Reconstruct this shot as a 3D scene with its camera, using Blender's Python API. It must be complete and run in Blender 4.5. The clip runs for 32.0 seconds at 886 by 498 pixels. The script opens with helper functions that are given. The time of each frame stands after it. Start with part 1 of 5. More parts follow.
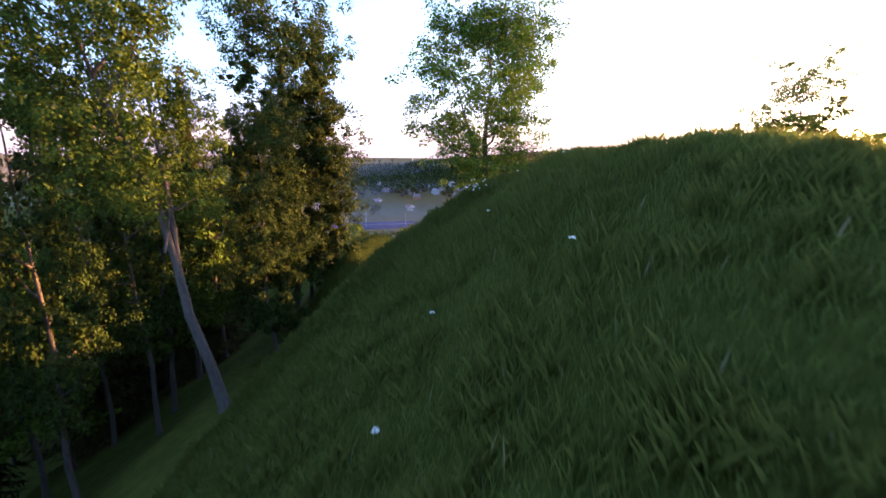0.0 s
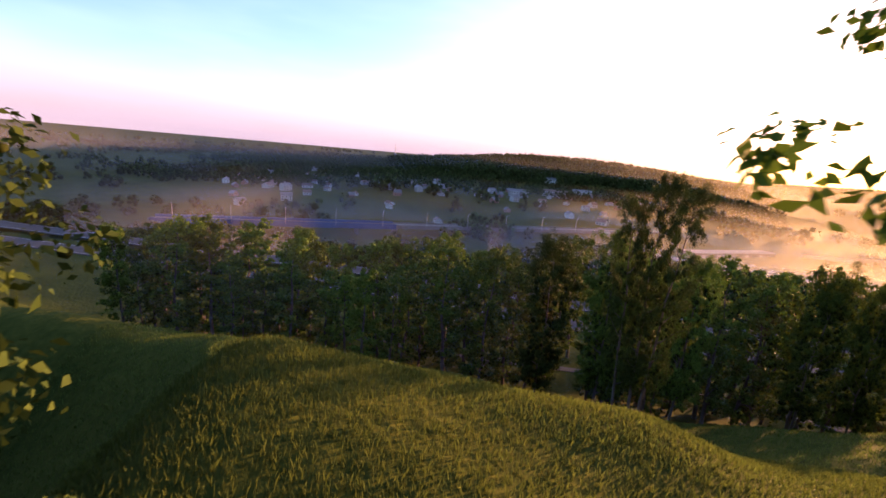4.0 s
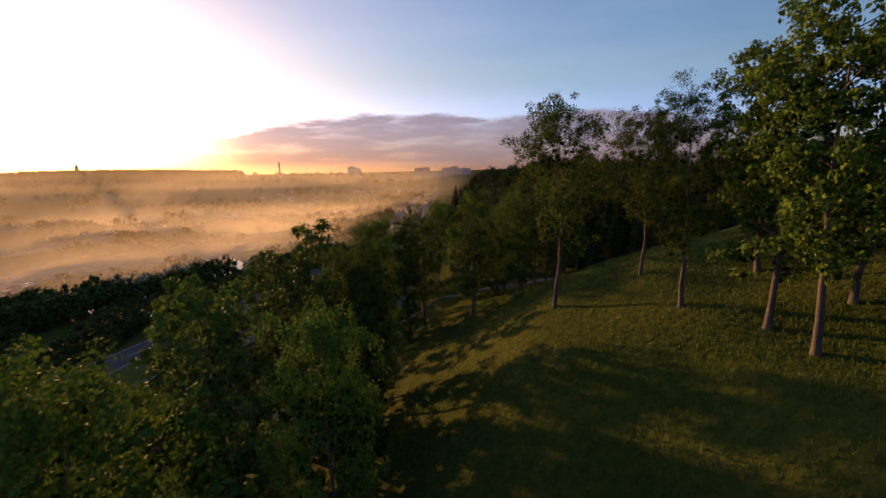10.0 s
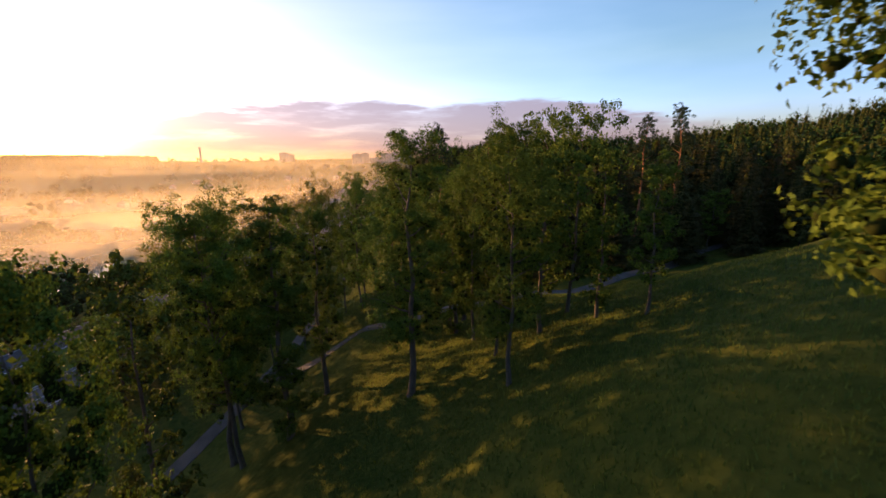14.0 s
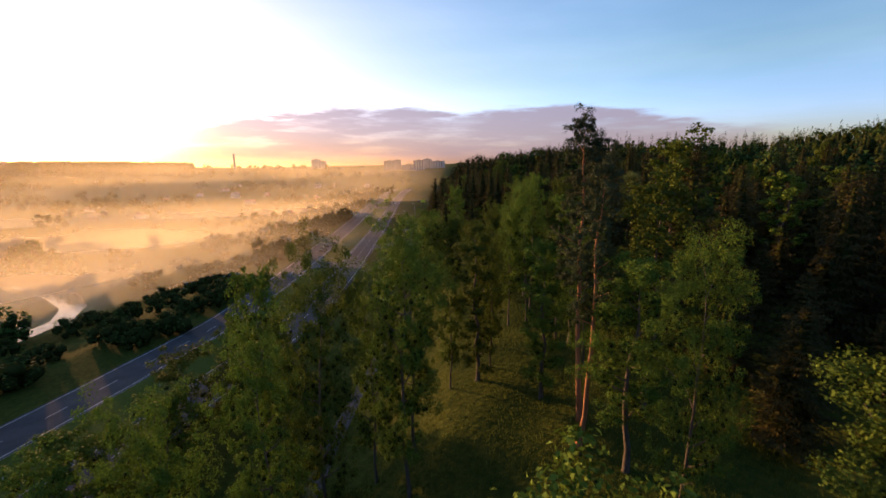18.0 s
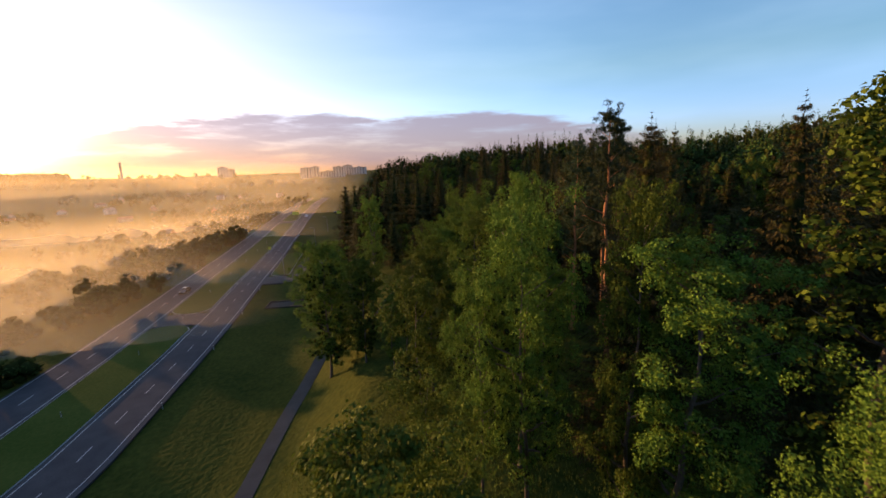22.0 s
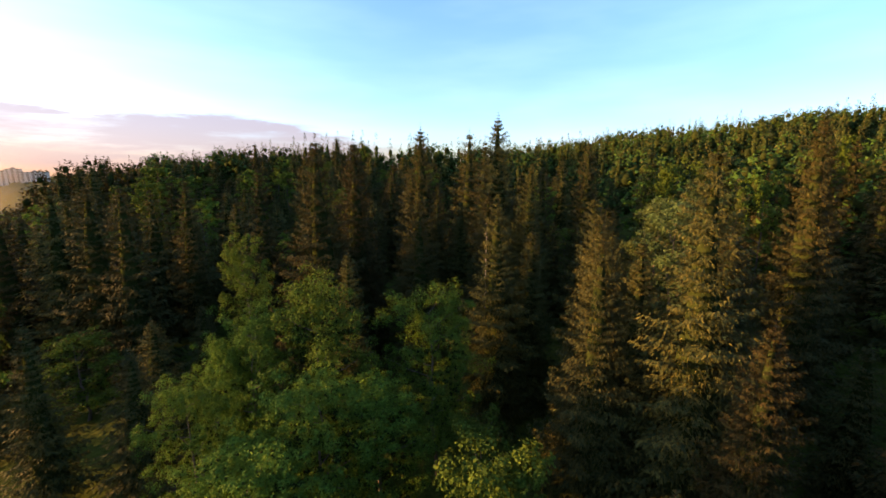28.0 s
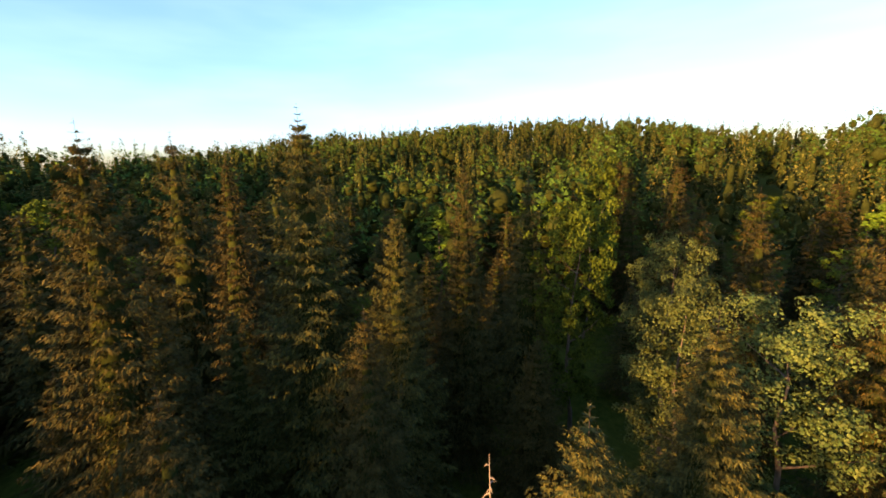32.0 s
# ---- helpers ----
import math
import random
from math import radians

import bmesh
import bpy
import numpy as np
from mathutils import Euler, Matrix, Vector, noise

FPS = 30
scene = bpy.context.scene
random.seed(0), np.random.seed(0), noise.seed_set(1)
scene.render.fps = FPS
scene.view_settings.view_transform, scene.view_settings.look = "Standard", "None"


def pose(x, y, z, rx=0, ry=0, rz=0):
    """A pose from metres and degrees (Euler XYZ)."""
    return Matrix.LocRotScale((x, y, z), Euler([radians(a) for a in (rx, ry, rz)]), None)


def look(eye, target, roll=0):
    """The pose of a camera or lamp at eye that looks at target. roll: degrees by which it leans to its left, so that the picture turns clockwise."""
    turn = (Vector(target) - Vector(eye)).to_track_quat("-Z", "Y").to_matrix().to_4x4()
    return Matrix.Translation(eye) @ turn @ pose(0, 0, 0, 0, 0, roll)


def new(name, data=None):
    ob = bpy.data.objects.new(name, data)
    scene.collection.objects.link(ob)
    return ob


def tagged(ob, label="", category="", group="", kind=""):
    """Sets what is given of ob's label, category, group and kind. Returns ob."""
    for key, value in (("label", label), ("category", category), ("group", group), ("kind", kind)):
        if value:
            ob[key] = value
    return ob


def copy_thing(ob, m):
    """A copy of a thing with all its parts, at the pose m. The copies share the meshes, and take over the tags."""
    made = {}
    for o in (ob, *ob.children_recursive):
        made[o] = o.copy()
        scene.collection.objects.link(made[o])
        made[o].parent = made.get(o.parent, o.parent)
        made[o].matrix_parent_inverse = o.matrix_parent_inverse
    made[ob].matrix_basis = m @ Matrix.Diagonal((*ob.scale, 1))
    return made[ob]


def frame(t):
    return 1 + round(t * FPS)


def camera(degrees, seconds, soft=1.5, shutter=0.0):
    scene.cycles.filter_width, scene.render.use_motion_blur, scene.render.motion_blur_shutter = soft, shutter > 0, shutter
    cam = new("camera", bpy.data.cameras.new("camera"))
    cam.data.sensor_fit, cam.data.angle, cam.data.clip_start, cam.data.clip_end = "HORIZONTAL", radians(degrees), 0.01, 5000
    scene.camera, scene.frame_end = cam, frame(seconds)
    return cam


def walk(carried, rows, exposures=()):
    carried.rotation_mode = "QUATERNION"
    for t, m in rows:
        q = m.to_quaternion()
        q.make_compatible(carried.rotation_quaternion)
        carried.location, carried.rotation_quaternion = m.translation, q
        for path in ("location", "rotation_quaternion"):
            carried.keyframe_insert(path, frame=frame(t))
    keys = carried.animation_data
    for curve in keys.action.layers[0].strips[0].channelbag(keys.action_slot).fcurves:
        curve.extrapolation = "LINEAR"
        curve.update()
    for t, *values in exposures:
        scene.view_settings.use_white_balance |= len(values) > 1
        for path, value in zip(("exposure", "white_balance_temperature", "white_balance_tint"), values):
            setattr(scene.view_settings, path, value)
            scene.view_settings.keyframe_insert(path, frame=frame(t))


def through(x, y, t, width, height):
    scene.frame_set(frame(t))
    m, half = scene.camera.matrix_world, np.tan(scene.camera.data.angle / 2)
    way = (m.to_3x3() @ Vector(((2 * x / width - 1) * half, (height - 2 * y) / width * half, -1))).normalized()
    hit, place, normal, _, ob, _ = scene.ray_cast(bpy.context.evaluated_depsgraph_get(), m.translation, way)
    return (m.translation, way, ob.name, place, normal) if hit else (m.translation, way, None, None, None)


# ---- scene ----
import itertools

LENS = 92.54
cam = camera(LENS, 32.0, 1.6, 0.16)
PATH = [  # seconds, x, y, z, and the turn in degrees
    (0.0, 0.00, -0.00, 54.00, 77.33, -0.68, 73.92),
    (0.5, -5.10, 1.71, 54.74, 77.36, -2.29, 73.05),
    (1.0, -10.10, 3.32, 54.84, 77.27, -2.67, 73.07),
    (1.5, -14.89, 4.70, 54.44, 77.10, -3.20, 73.99),
    (2.0, -20.02, 5.94, 53.82, 76.95, -4.03, 75.08),
    (2.5, -25.05, 6.73, 53.40, 76.91, -4.71, 75.31),
    (4.5, -44.57, 8.69, 50.61, 77.32, -4.43, 67.40),
    (5.0, -49.85, 9.33, 50.62, 77.77, -3.45, 60.47),
    (5.5, -54.66, 10.37, 50.57, 78.31, -3.43, 53.01),
    (6.0, -59.48, 11.80, 50.31, 78.80, -3.99, 45.38),
    (6.5, -63.77, 13.63, 49.68, 79.36, -4.14, 34.86),
    (7.0, -67.86, 15.45, 48.65, 79.68, -3.54, 25.62),
    (7.5, -71.23, 17.79, 47.64, 79.89, -3.18, 18.64),
    (8.0, -74.32, 20.87, 47.00, 79.84, -2.36, 10.54),
    (8.5, -76.31, 23.96, 46.48, 80.03, -2.31, 2.86),
    (9.0, -77.37, 27.17, 46.55, 80.30, -2.07, -5.12),
    (9.5, -77.62, 30.76, 47.07, 80.12, -1.03, -13.66),
    (10.0, -76.72, 34.79, 47.66, 79.04, 1.03, -21.04),
    (10.5, -75.56, 38.62, 47.64, 78.43, 1.81, -25.15),
    (11.0, -73.63, 42.80, 47.39, 77.87, 2.56, -26.71),
    (11.5, -71.56, 46.72, 46.80, 77.51, 2.69, -27.98),
    (12.0, -69.58, 51.00, 45.74, 77.37, 2.10, -29.17),
    (12.5, -67.08, 55.65, 44.39, 77.37, 1.34, -30.42),
    (13.0, -64.38, 60.63, 43.01, 77.58, 0.75, -31.44),
    (13.5, -61.69, 65.23, 41.69, 77.50, 0.89, -30.20),
    (15.5, -54.52, 86.91, 42.22, 77.19, 0.66, -25.54),
    (16.0, -52.87, 92.54, 42.19, 77.32, 0.72, -24.12),
    (16.5, -51.47, 97.97, 42.09, 77.23, 0.65, -22.89),
    (17.0, -50.13, 103.41, 42.47, 77.38, 0.66, -22.19),
    (17.5, -48.73, 108.65, 42.90, 77.80, 0.68, -23.42),
    (18.0, -47.21, 113.92, 43.09, 78.24, 0.87, -24.77),
    (18.5, -45.46, 118.93, 43.01, 78.47, 1.06, -26.14),
    (19.0, -43.40, 123.96, 42.69, 78.71, 1.36, -27.49),
    (19.5, -41.26, 128.44, 42.28, 78.78, 1.72, -28.70),
    (20.0, -38.65, 133.15, 41.97, 78.55, 1.73, -29.95),
    (20.5, -35.80, 137.13, 41.97, 78.59, 2.37, -31.30),
    (21.0, -32.57, 141.16, 41.82, 78.74, 2.40, -32.58),
    (21.5, -29.41, 145.18, 41.74, 78.72, 2.24, -33.69),
    (22.0, -26.48, 149.46, 41.68, 78.76, 1.74, -34.87),
    (22.5, -23.79, 153.66, 41.72, 78.90, 1.46, -35.49),
    (23.0, -20.83, 158.25, 41.81, 78.93, 1.12, -34.79),
    (23.5, -17.84, 162.81, 41.79, 78.99, 0.77, -34.28),
    (24.0, -15.04, 167.63, 41.50, 78.93, 0.70, -33.70),
    (24.5, -12.41, 172.47, 40.80, 78.74, 0.88, -33.49),
    (26.5, -2.62, 190.80, 40.33, 79.42, -0.01, -46.30),
    (27.0, 1.30, 194.79, 40.85, 79.45, 0.05, -53.39),
    (27.5, 4.79, 199.21, 41.21, 79.67, 0.09, -60.85),
    (28.0, 8.27, 203.28, 41.78, 79.57, 0.17, -66.77),
    (28.5, 11.58, 206.88, 42.09, 79.37, 0.31, -72.02),
    (29.0, 15.10, 210.61, 42.21, 79.42, 0.24, -78.51),
    (29.5, 18.38, 213.59, 42.02, 79.23, 0.34, -83.87),
    (30.0, 22.07, 216.31, 41.70, 78.98, 0.82, -89.05),
    (30.5, 25.60, 218.31, 42.03, 78.75, 0.28, -91.35),
    (31.0, 29.46, 219.74, 43.04, 79.07, -0.22, -96.39),
    (31.5, 32.97, 220.27, 44.53, 78.86, 0.65, -102.93),
    (32.0, 36.71, 220.19, 45.58, 79.12, 1.45, -109.79),
]
EXPOSURES = [(0.0, 2.8, 6950, 37), (1.0, 2.95, 6950, 38), (2.5, 2.95, 6950, 38), (4.5, 1.5, 7150, 43), (6.0, 0.75, 7250, 42), (7.0, 0.62, 7150, 37), (9.0, 0.4, 7150, 35), (11.0, 0.9, 7200, 29), (13.0, 1.35, 7300, 27), (16.0, 1.25, 7050, 27), (20.0, 1.15, 7050, 24), (22.0, 1.2, 7000, 21), (27.0, 1.7, 7350, 17), (28.0, 1.95, 7450, 16), (30.0, 2.2, 7850, 17), (32.0, 2.12, 8200, 17)]
# ---- plan: p runs along the dual carriageway, q away from its right edge up the hill ----
def xy(p, q):
    return 0.458 * p + 0.889 * (q - 129.1), 0.889 * p - 0.458 * (q - 129.1)


def pq(x, y):
    return 0.458 * x + 0.889 * y, 0.889 * x - 0.458 * y + 129.1


def smooth(a, b, v):
    s = np.clip((v - a) / (b - a), 0, 1)
    return s * s * (3 - 2 * s)


def bump(x, y, cx, cy, turn, along, across):
    c, s = math.cos(math.radians(turn)), math.sin(math.radians(turn))
    u, v = (x - cx) * c + (y - cy) * s, -(x - cx) * s + (y - cy) * c
    return np.exp(-0.5 * ((u / along) ** 2 + (v / across) ** 2))


def edge(p):
    """How far the road's right edge swings from its straight line."""
    bend = np.interp(p, (150, 171, 203, 228, 252, 296, 353, 447, 560, 640), (0, 1.4, 0.5, -1.0, -3.0, -6.0, -11.0, -20.0, -29.0, -31.0))
    return bend - 14.0 * smooth(170, 60, p) - 14.0 * smooth(90, -60, p)


RIVER_BENDS = [(-900, -60), (-480, 30), (-300, 112), (-250, 132), (-205, 160), (-150, 205), (-108, 250), (-97, 272), (-112, 305), (-136, 335), (-150, 362), (-190, 384), (-270, 470), (-330, 640)]
RIVER = RIVER_BENDS[:1] + [(a[0] + (b[0] - a[0]) * k, a[1] + (b[1] - a[1]) * k) for a, b in zip(RIVER_BENDS, RIVER_BENDS[1:]) for k in (0.25, 0.75)] + RIVER_BENDS[-1:]


def river_gap(x, y):
    """Distance from the river's middle line."""
    d = np.full(np.shape(x), 1e9)
    for (ax, ay), (bx, by) in zip(RIVER, RIVER[1:]):
        t = np.clip(((x - ax) * (bx - ax) + (y - ay) * (by - ay)) / ((bx - ax) ** 2 + (by - ay) ** 2), 0, 1)
        d = np.minimum(d, np.hypot(x - ax - t * (bx - ax), y - ay - t * (by - ay)))
    return d


def height(x, y):
    """The ground: hill with its terraces, road shelf, river plain, far ridges."""
    x, y = np.asarray(x, float), np.asarray(y, float)
    p, q = pq(x, y)
    near = np.interp(q, (-150, -112, -60, -40, 12, 22, 35, 52, 62, 86, 108, 130, 300), (0.6, 1.2, 2.5, 7.2, 7.2, 10.5, 18.5, 29.5, 35, 43.5, 49.3, 50.6, 55))
    far = np.interp(q, (-150, -112, -60, -40, 16, 24, 33, 46, 66, 90, 150, 250, 330, 420), (0.6, 1.2, 2.5, 7.2, 7.2, 9.0, 15, 17.5, 18, 21.5, 27, 37.5, 42.5, 60))
    w = smooth(45, 112, p)
    far = far * (1 - 0.72 * smooth(450, 700, p) * smooth(20, 90, q))
    far = far + 10 * smooth(265, 345, p) * smooth(540, 440, p) * smooth(12, 45, q) * smooth(210, 130, q)
    far = far - 12 * smooth(370, 460, p) * smooth(180, 260, q)
    z = near * (1 - w) + far * w - 14 * smooth(110, 45, p) * smooth(225, 285, q)
    # mounds on the hill top
    z = z + 2.0 * bump(x, y, -51, 7, -15, 9, 6)
    s, r = -0.955 * x + 0.297 * y, 0.297 * x + 0.955 * y
    z = z + 1.1 * bump(x, y, -9.5, 11.5, 162.7, 7.5, 5.0)
    z = z + 1.5 * bump(x, y, -20.5, 10.0, 162.7, 6.5, 4.5) + 3.2 * bump(x, y, -50, 72, 62, 12, 8)
    z = z + 3.0 * np.exp(-(((r - 7.0) / 4.6) ** 2)) * smooth(-14, 12, s) * smooth(38, 24, s)
    z = z + 1.4 * np.exp(-(((r - 6.5) / 3.0) ** 2) - ((s - 26) / 5.0) ** 2)
    z = z - 10.5 * smooth(2.8, -16, r) * smooth(-40, -10, s) * smooth(52, 37, s) - 3.5 * bump(x, y, -63, 40, 0, 9, 9)
    z = z + 2.15 * bump(x, y, -27.1, 13.3, 109.5, 6.4, 1.3) + 2.5 * bump(x, y, -26.5, 3.0, 122.5, 5.6, 2.5)
    flat = smooth(32, 41, s) * smooth(64, 54, s) * smooth(-15.5, -11.5, r) * smooth(15, 6, r)
    z = z * (1 - flat) + flat * (43.0 - 0.17 * (r + 8.5) - 0.05 * (s - 48) + 0.5 * bump(x, y, -51, 6, -15, 8, 6))
    # the shaded bank on the other side of the mound falls away steeply
    bank = np.interp(r, (-70, -45, -33, -23, -16, -10), (16, 18, 25.5, 32, 38, 41.5))
    z = z + (np.minimum(z, bank) - z) * smooth(-9, -16, r) * smooth(80, 62, s) * smooth(-70, -40, s)
    # the river plain and its far side
    z = z + 0.5 * np.sin(x * 0.013) * np.cos(y * 0.011) * smooth(-60, -130, q)
    z = z - 3.2 * np.exp(-((river_gap(x, y) / 10.0) ** 2))
    away = smooth(-110, -260, q)
    z = z + away * (48 * bump(x, y, -790, 520, 32, 240, 330) + 42 * bump(x, y, -600, 1500, 20, 420, 330) + 24 * bump(x, y, -1450, 190, 95, 500, 250))
    z = z + smooth(560, 900, p) * (24 * bump(x, y, 560, 1350, -25, 620, 230) + 6 * smooth(1500, 4000, np.hypot(x, y)))
    z = z + 10 * bump(x, y, 262, 85, 105, 85, 60)
    return z + 0.35 * np.sin(x * 0.31 + np.sin(y * 0.23)) * np.cos(y * 0.27) * smooth(20, 35, q)
walk(cam, [(t, pose(*row)) for t, *row in PATH], EXPOSURES)

# ---- sky and sun: the sun stands just over the far ridge ----
SUN_AZ, SUN_EL = 21.0, 2.8
world = bpy.data.worlds.new("sky")
scene.world = world
world.use_nodes = True
wn, wl = world.node_tree.nodes, world.node_tree.links
background = wn["Background"]
sky = wn.new("ShaderNodeTexSky")
sky.sky_type, sky.sun_disc = "NISHITA", False
sky.sun_elevation, sky.sun_rotation = radians(SUN_EL), radians(-SUN_AZ)
sky.altitude, sky.air_density, sky.dust_density, sky.ozone_density = 50, 1.0, 1.5, 2.7


def sky_node(kind, operation="", *values):
    node = wn.new(kind)
    if operation:
        node.operation = operation
    for i, v in enumerate(values):
        if isinstance(v, bpy.types.NodeSocket):
            wl.new(v, node.inputs[i])
        else:
            node.inputs[i].default_value = v
    return node


# a long violet-grey cloud bank low beside the sun, thin streaks above it
way = sky_node("ShaderNodeTexCoord").outputs["Generated"]
split = sky_node("ShaderNodeSeparateXYZ", "", way)
bank_dir = sky_node("ShaderNodeVectorMath", "DOT_PRODUCT", way, (math.sin(radians(25)), math.cos(radians(25)), 0.06)).outputs["Value"]
stretched = sky_node("ShaderNodeVectorMath", "MULTIPLY", way, (5.0, 5.0, 34.0)).outputs["Vector"]
puffs = wn.new("ShaderNodeTexNoise")
puffs.inputs["Scale"].default_value, puffs.inputs["Detail"].default_value, puffs.inputs["Roughness"].default_value = 1.25, 6, 0.58
wl.new(stretched, puffs.inputs["Vector"])


def ramp_node(value, lo, hi, to_lo=0.0, to_hi=1.0):
    node = wn.new("ShaderNodeMapRange")
    node.interpolation_type = "SMOOTHSTEP"
    wl.new(value, node.inputs["Value"])
    for key, v in (("From Min", lo), ("From Max", hi), ("To Min", to_lo), ("To Max", to_hi)):
        node.inputs[key].default_value = v
    return node.outputs[0]


wedge = ramp_node(bank_dir, 0.78, 0.995, 0.0, 0.062)
ragged = sky_node("ShaderNodeMath", "MULTIPLY_ADD", puffs.outputs["Fac"], -0.085, split.outputs["Z"]).outputs[0]
ragged = sky_node("ShaderNodeMath", "SUBTRACT", ragged, wedge).outputs[0]
height_up = ramp_node(split.outputs["Z"], -0.02, 0.02)
height_down = ramp_node(ragged, 0.016, -0.006)
sideways = ramp_node(bank_dir, 0.74, 0.9)
body = ramp_node(puffs.outputs["Fac"], 0.25, 0.55, 0.72, 1.0)
mask = sky_node("ShaderNodeMath", "MULTIPLY", height_up, height_down).outputs[0]
mask = sky_node("ShaderNodeMath", "MULTIPLY", mask, sideways).outputs[0]
mask = sky_node("ShaderNodeMath", "MULTIPLY", mask, body).outputs[0]
mask = sky_node("ShaderNodeMath", "MULTIPLY", mask, 0.9).outputs[0]
streaks = wn.new("ShaderNodeTexNoise")
streaks.inputs["Scale"].default_value, streaks.inputs["Detail"].default_value = 2.2, 3
wl.new(sky_node("ShaderNodeVectorMath", "MULTIPLY", way, (1.0, 1.6, 7.0)).outputs["Vector"], streaks.inputs["Vector"])
veil = sky_node("ShaderNodeMath", "MULTIPLY", ramp_node(streaks.outputs["Fac"], 0.3, 0.85), 0.022).outputs[0]
white = wn.new("ShaderNodeMix")
white.data_type = "RGBA"
wl.new(veil, white.inputs["Factor"]), wl.new(sky.outputs[0], white.inputs["A"])
white.inputs["B"].default_value = (6.0, 6.2, 6.6, 1)
# clearer blue away from the sun
clear_sky = wn.new("ShaderNodeMix")
clear_sky.data_type, clear_sky.blend_type = "RGBA", "MULTIPLY"
clear_sky.inputs["B"].default_value = (0.84, 1.0, 1.08, 1)
from_sun = sky_node("ShaderNodeVectorMath", "DOT_PRODUCT", way, (-math.sin(radians(SUN_AZ)), math.cos(radians(SUN_AZ)), 0.1)).outputs["Value"]
wl.new(ramp_node(from_sun, 0.85, 0.35), clear_sky.inputs["Factor"]), wl.new(white.outputs["Result"], clear_sky.inputs["A"])
# lavender haze low over the horizon
haze = wn.new("ShaderNodeMix")
haze.data_type, haze.blend_type = "RGBA", "MULTIPLY"
haze.inputs["B"].default_value = (1.3, 1.5, 3.0, 1)
wl.new(ramp_node(split.outputs["Z"], 0.2, 0.0, 0.0, 0.85), haze.inputs["Factor"]), wl.new(clear_sky.outputs["Result"], haze.inputs["A"])
# paler pink-grey air over the ridge beside the town
rosy = wn.new("ShaderNodeMix")
rosy.data_type = "RGBA"
town_way = sky_node("ShaderNodeVectorMath", "DOT_PRODUCT", way, (-math.sin(radians(88)), math.cos(radians(88)), 0)).outputs["Value"]
rosy_share = sky_node("ShaderNodeMath", "MULTIPLY", ramp_node(town_way, 0.4, 0.85), ramp_node(split.outputs["Z"], 0.17, 0.0, 0.0, 0.8)).outputs[0]
wl.new(rosy_share, rosy.inputs["Factor"]), wl.new(haze.outputs["Result"], rosy.inputs["A"])
rosy.inputs["B"].default_value = (0.86, 0.77, 0.9, 1)
bank = wn.new("ShaderNodeMix")
bank.data_type = "RGBA"
wl.new(mask, bank.inputs["Factor"]), wl.new(rosy.outputs["Result"], bank.inputs["A"])
shade = sky_node("ShaderNodeVectorMath", "MULTIPLY_ADD", haze.outputs["Result"], (0.1, 0.09, 0.08), (0.5, 0.43, 0.54))
wl.new(shade.outputs["Vector"], bank.inputs["B"])
wl.new(bank.outputs["Result"], background.inputs[0])
background.inputs[1].default_value = 0.28
sun = new("sun", bpy.data.lights.new("sun", "SUN"))
sun.data.energy, sun.data.angle, sun.data.color = 5.5, radians(0.8), (1.0, 0.56, 0.22)
sun.matrix_world = look((0, 0, 0), (math.sin(radians(SUN_AZ)), -math.cos(radians(SUN_AZ)), -math.tan(radians(SUN_EL))))


# ---- helpers of this scene ----
def part(name, data, material, parent=None, label="", at=None):
    """Link a mesh (or bmesh) as one object under its thing."""
    if isinstance(data, bmesh.types.BMesh):
        me = bpy.data.meshes.new(name)
        data.to_mesh(me)
        data.free()
    else:
        me = data
    if material is not None and not me.materials:
        me.materials.append(material)
    ob = new(name, me)
    if parent is not None:
        ob.parent = parent
    if at is not None:
        ob.matrix_basis = at
    if label:
        ob["label"] = label
    return ob


def mesh(name, verts, faces, material=None, soft=False):
    me = bpy.data.meshes.new(name)
    verts = np.asarray(verts, np.float32)
    if isinstance(faces, (np.ndarray, tuple)):
        sorts = (faces,) if isinstance(faces, np.ndarray) else faces
        corners = np.concatenate([f.ravel() for f in sorts]).astype(np.int32)
        sizes = np.concatenate([np.full(len(f), f.shape[1]) for f in sorts])
        me.vertices.add(len(verts))
        me.vertices.foreach_set("co", verts.ravel())
        me.loops.add(len(corners))
        me.loops.foreach_set("vertex_index", corners)
        me.polygons.add(len(sizes))
        me.polygons.foreach_set("loop_start", (np.cumsum(sizes) - sizes).astype(np.int32))
        me.update(calc_edges=True)
    else:
        me.from_pydata(verts.tolist(), [], faces)
    if soft:
        me.polygons.foreach_set("use_smooth", np.ones(len(me.polygons), bool))
    if material is not None:
        me.materials.append(material)
    me.validate()
    return me


def ground_z(x, y):
    return float(height(x, y))


# ---- materials ----
def material(name, color, rough=0.8, metal=0.0, gloss=0.5):
    m = bpy.data.materials.new(name)
    m.use_nodes = True
    b = m.node_tree.nodes["Principled BSDF"]
    b.inputs["Base Color"].default_value = (*color, 1)
    b.inputs["Roughness"].default_value, b.inputs["Metallic"].default_value = rough, metal
    b.inputs["Specular IOR Level"].default_value = gloss
    return m


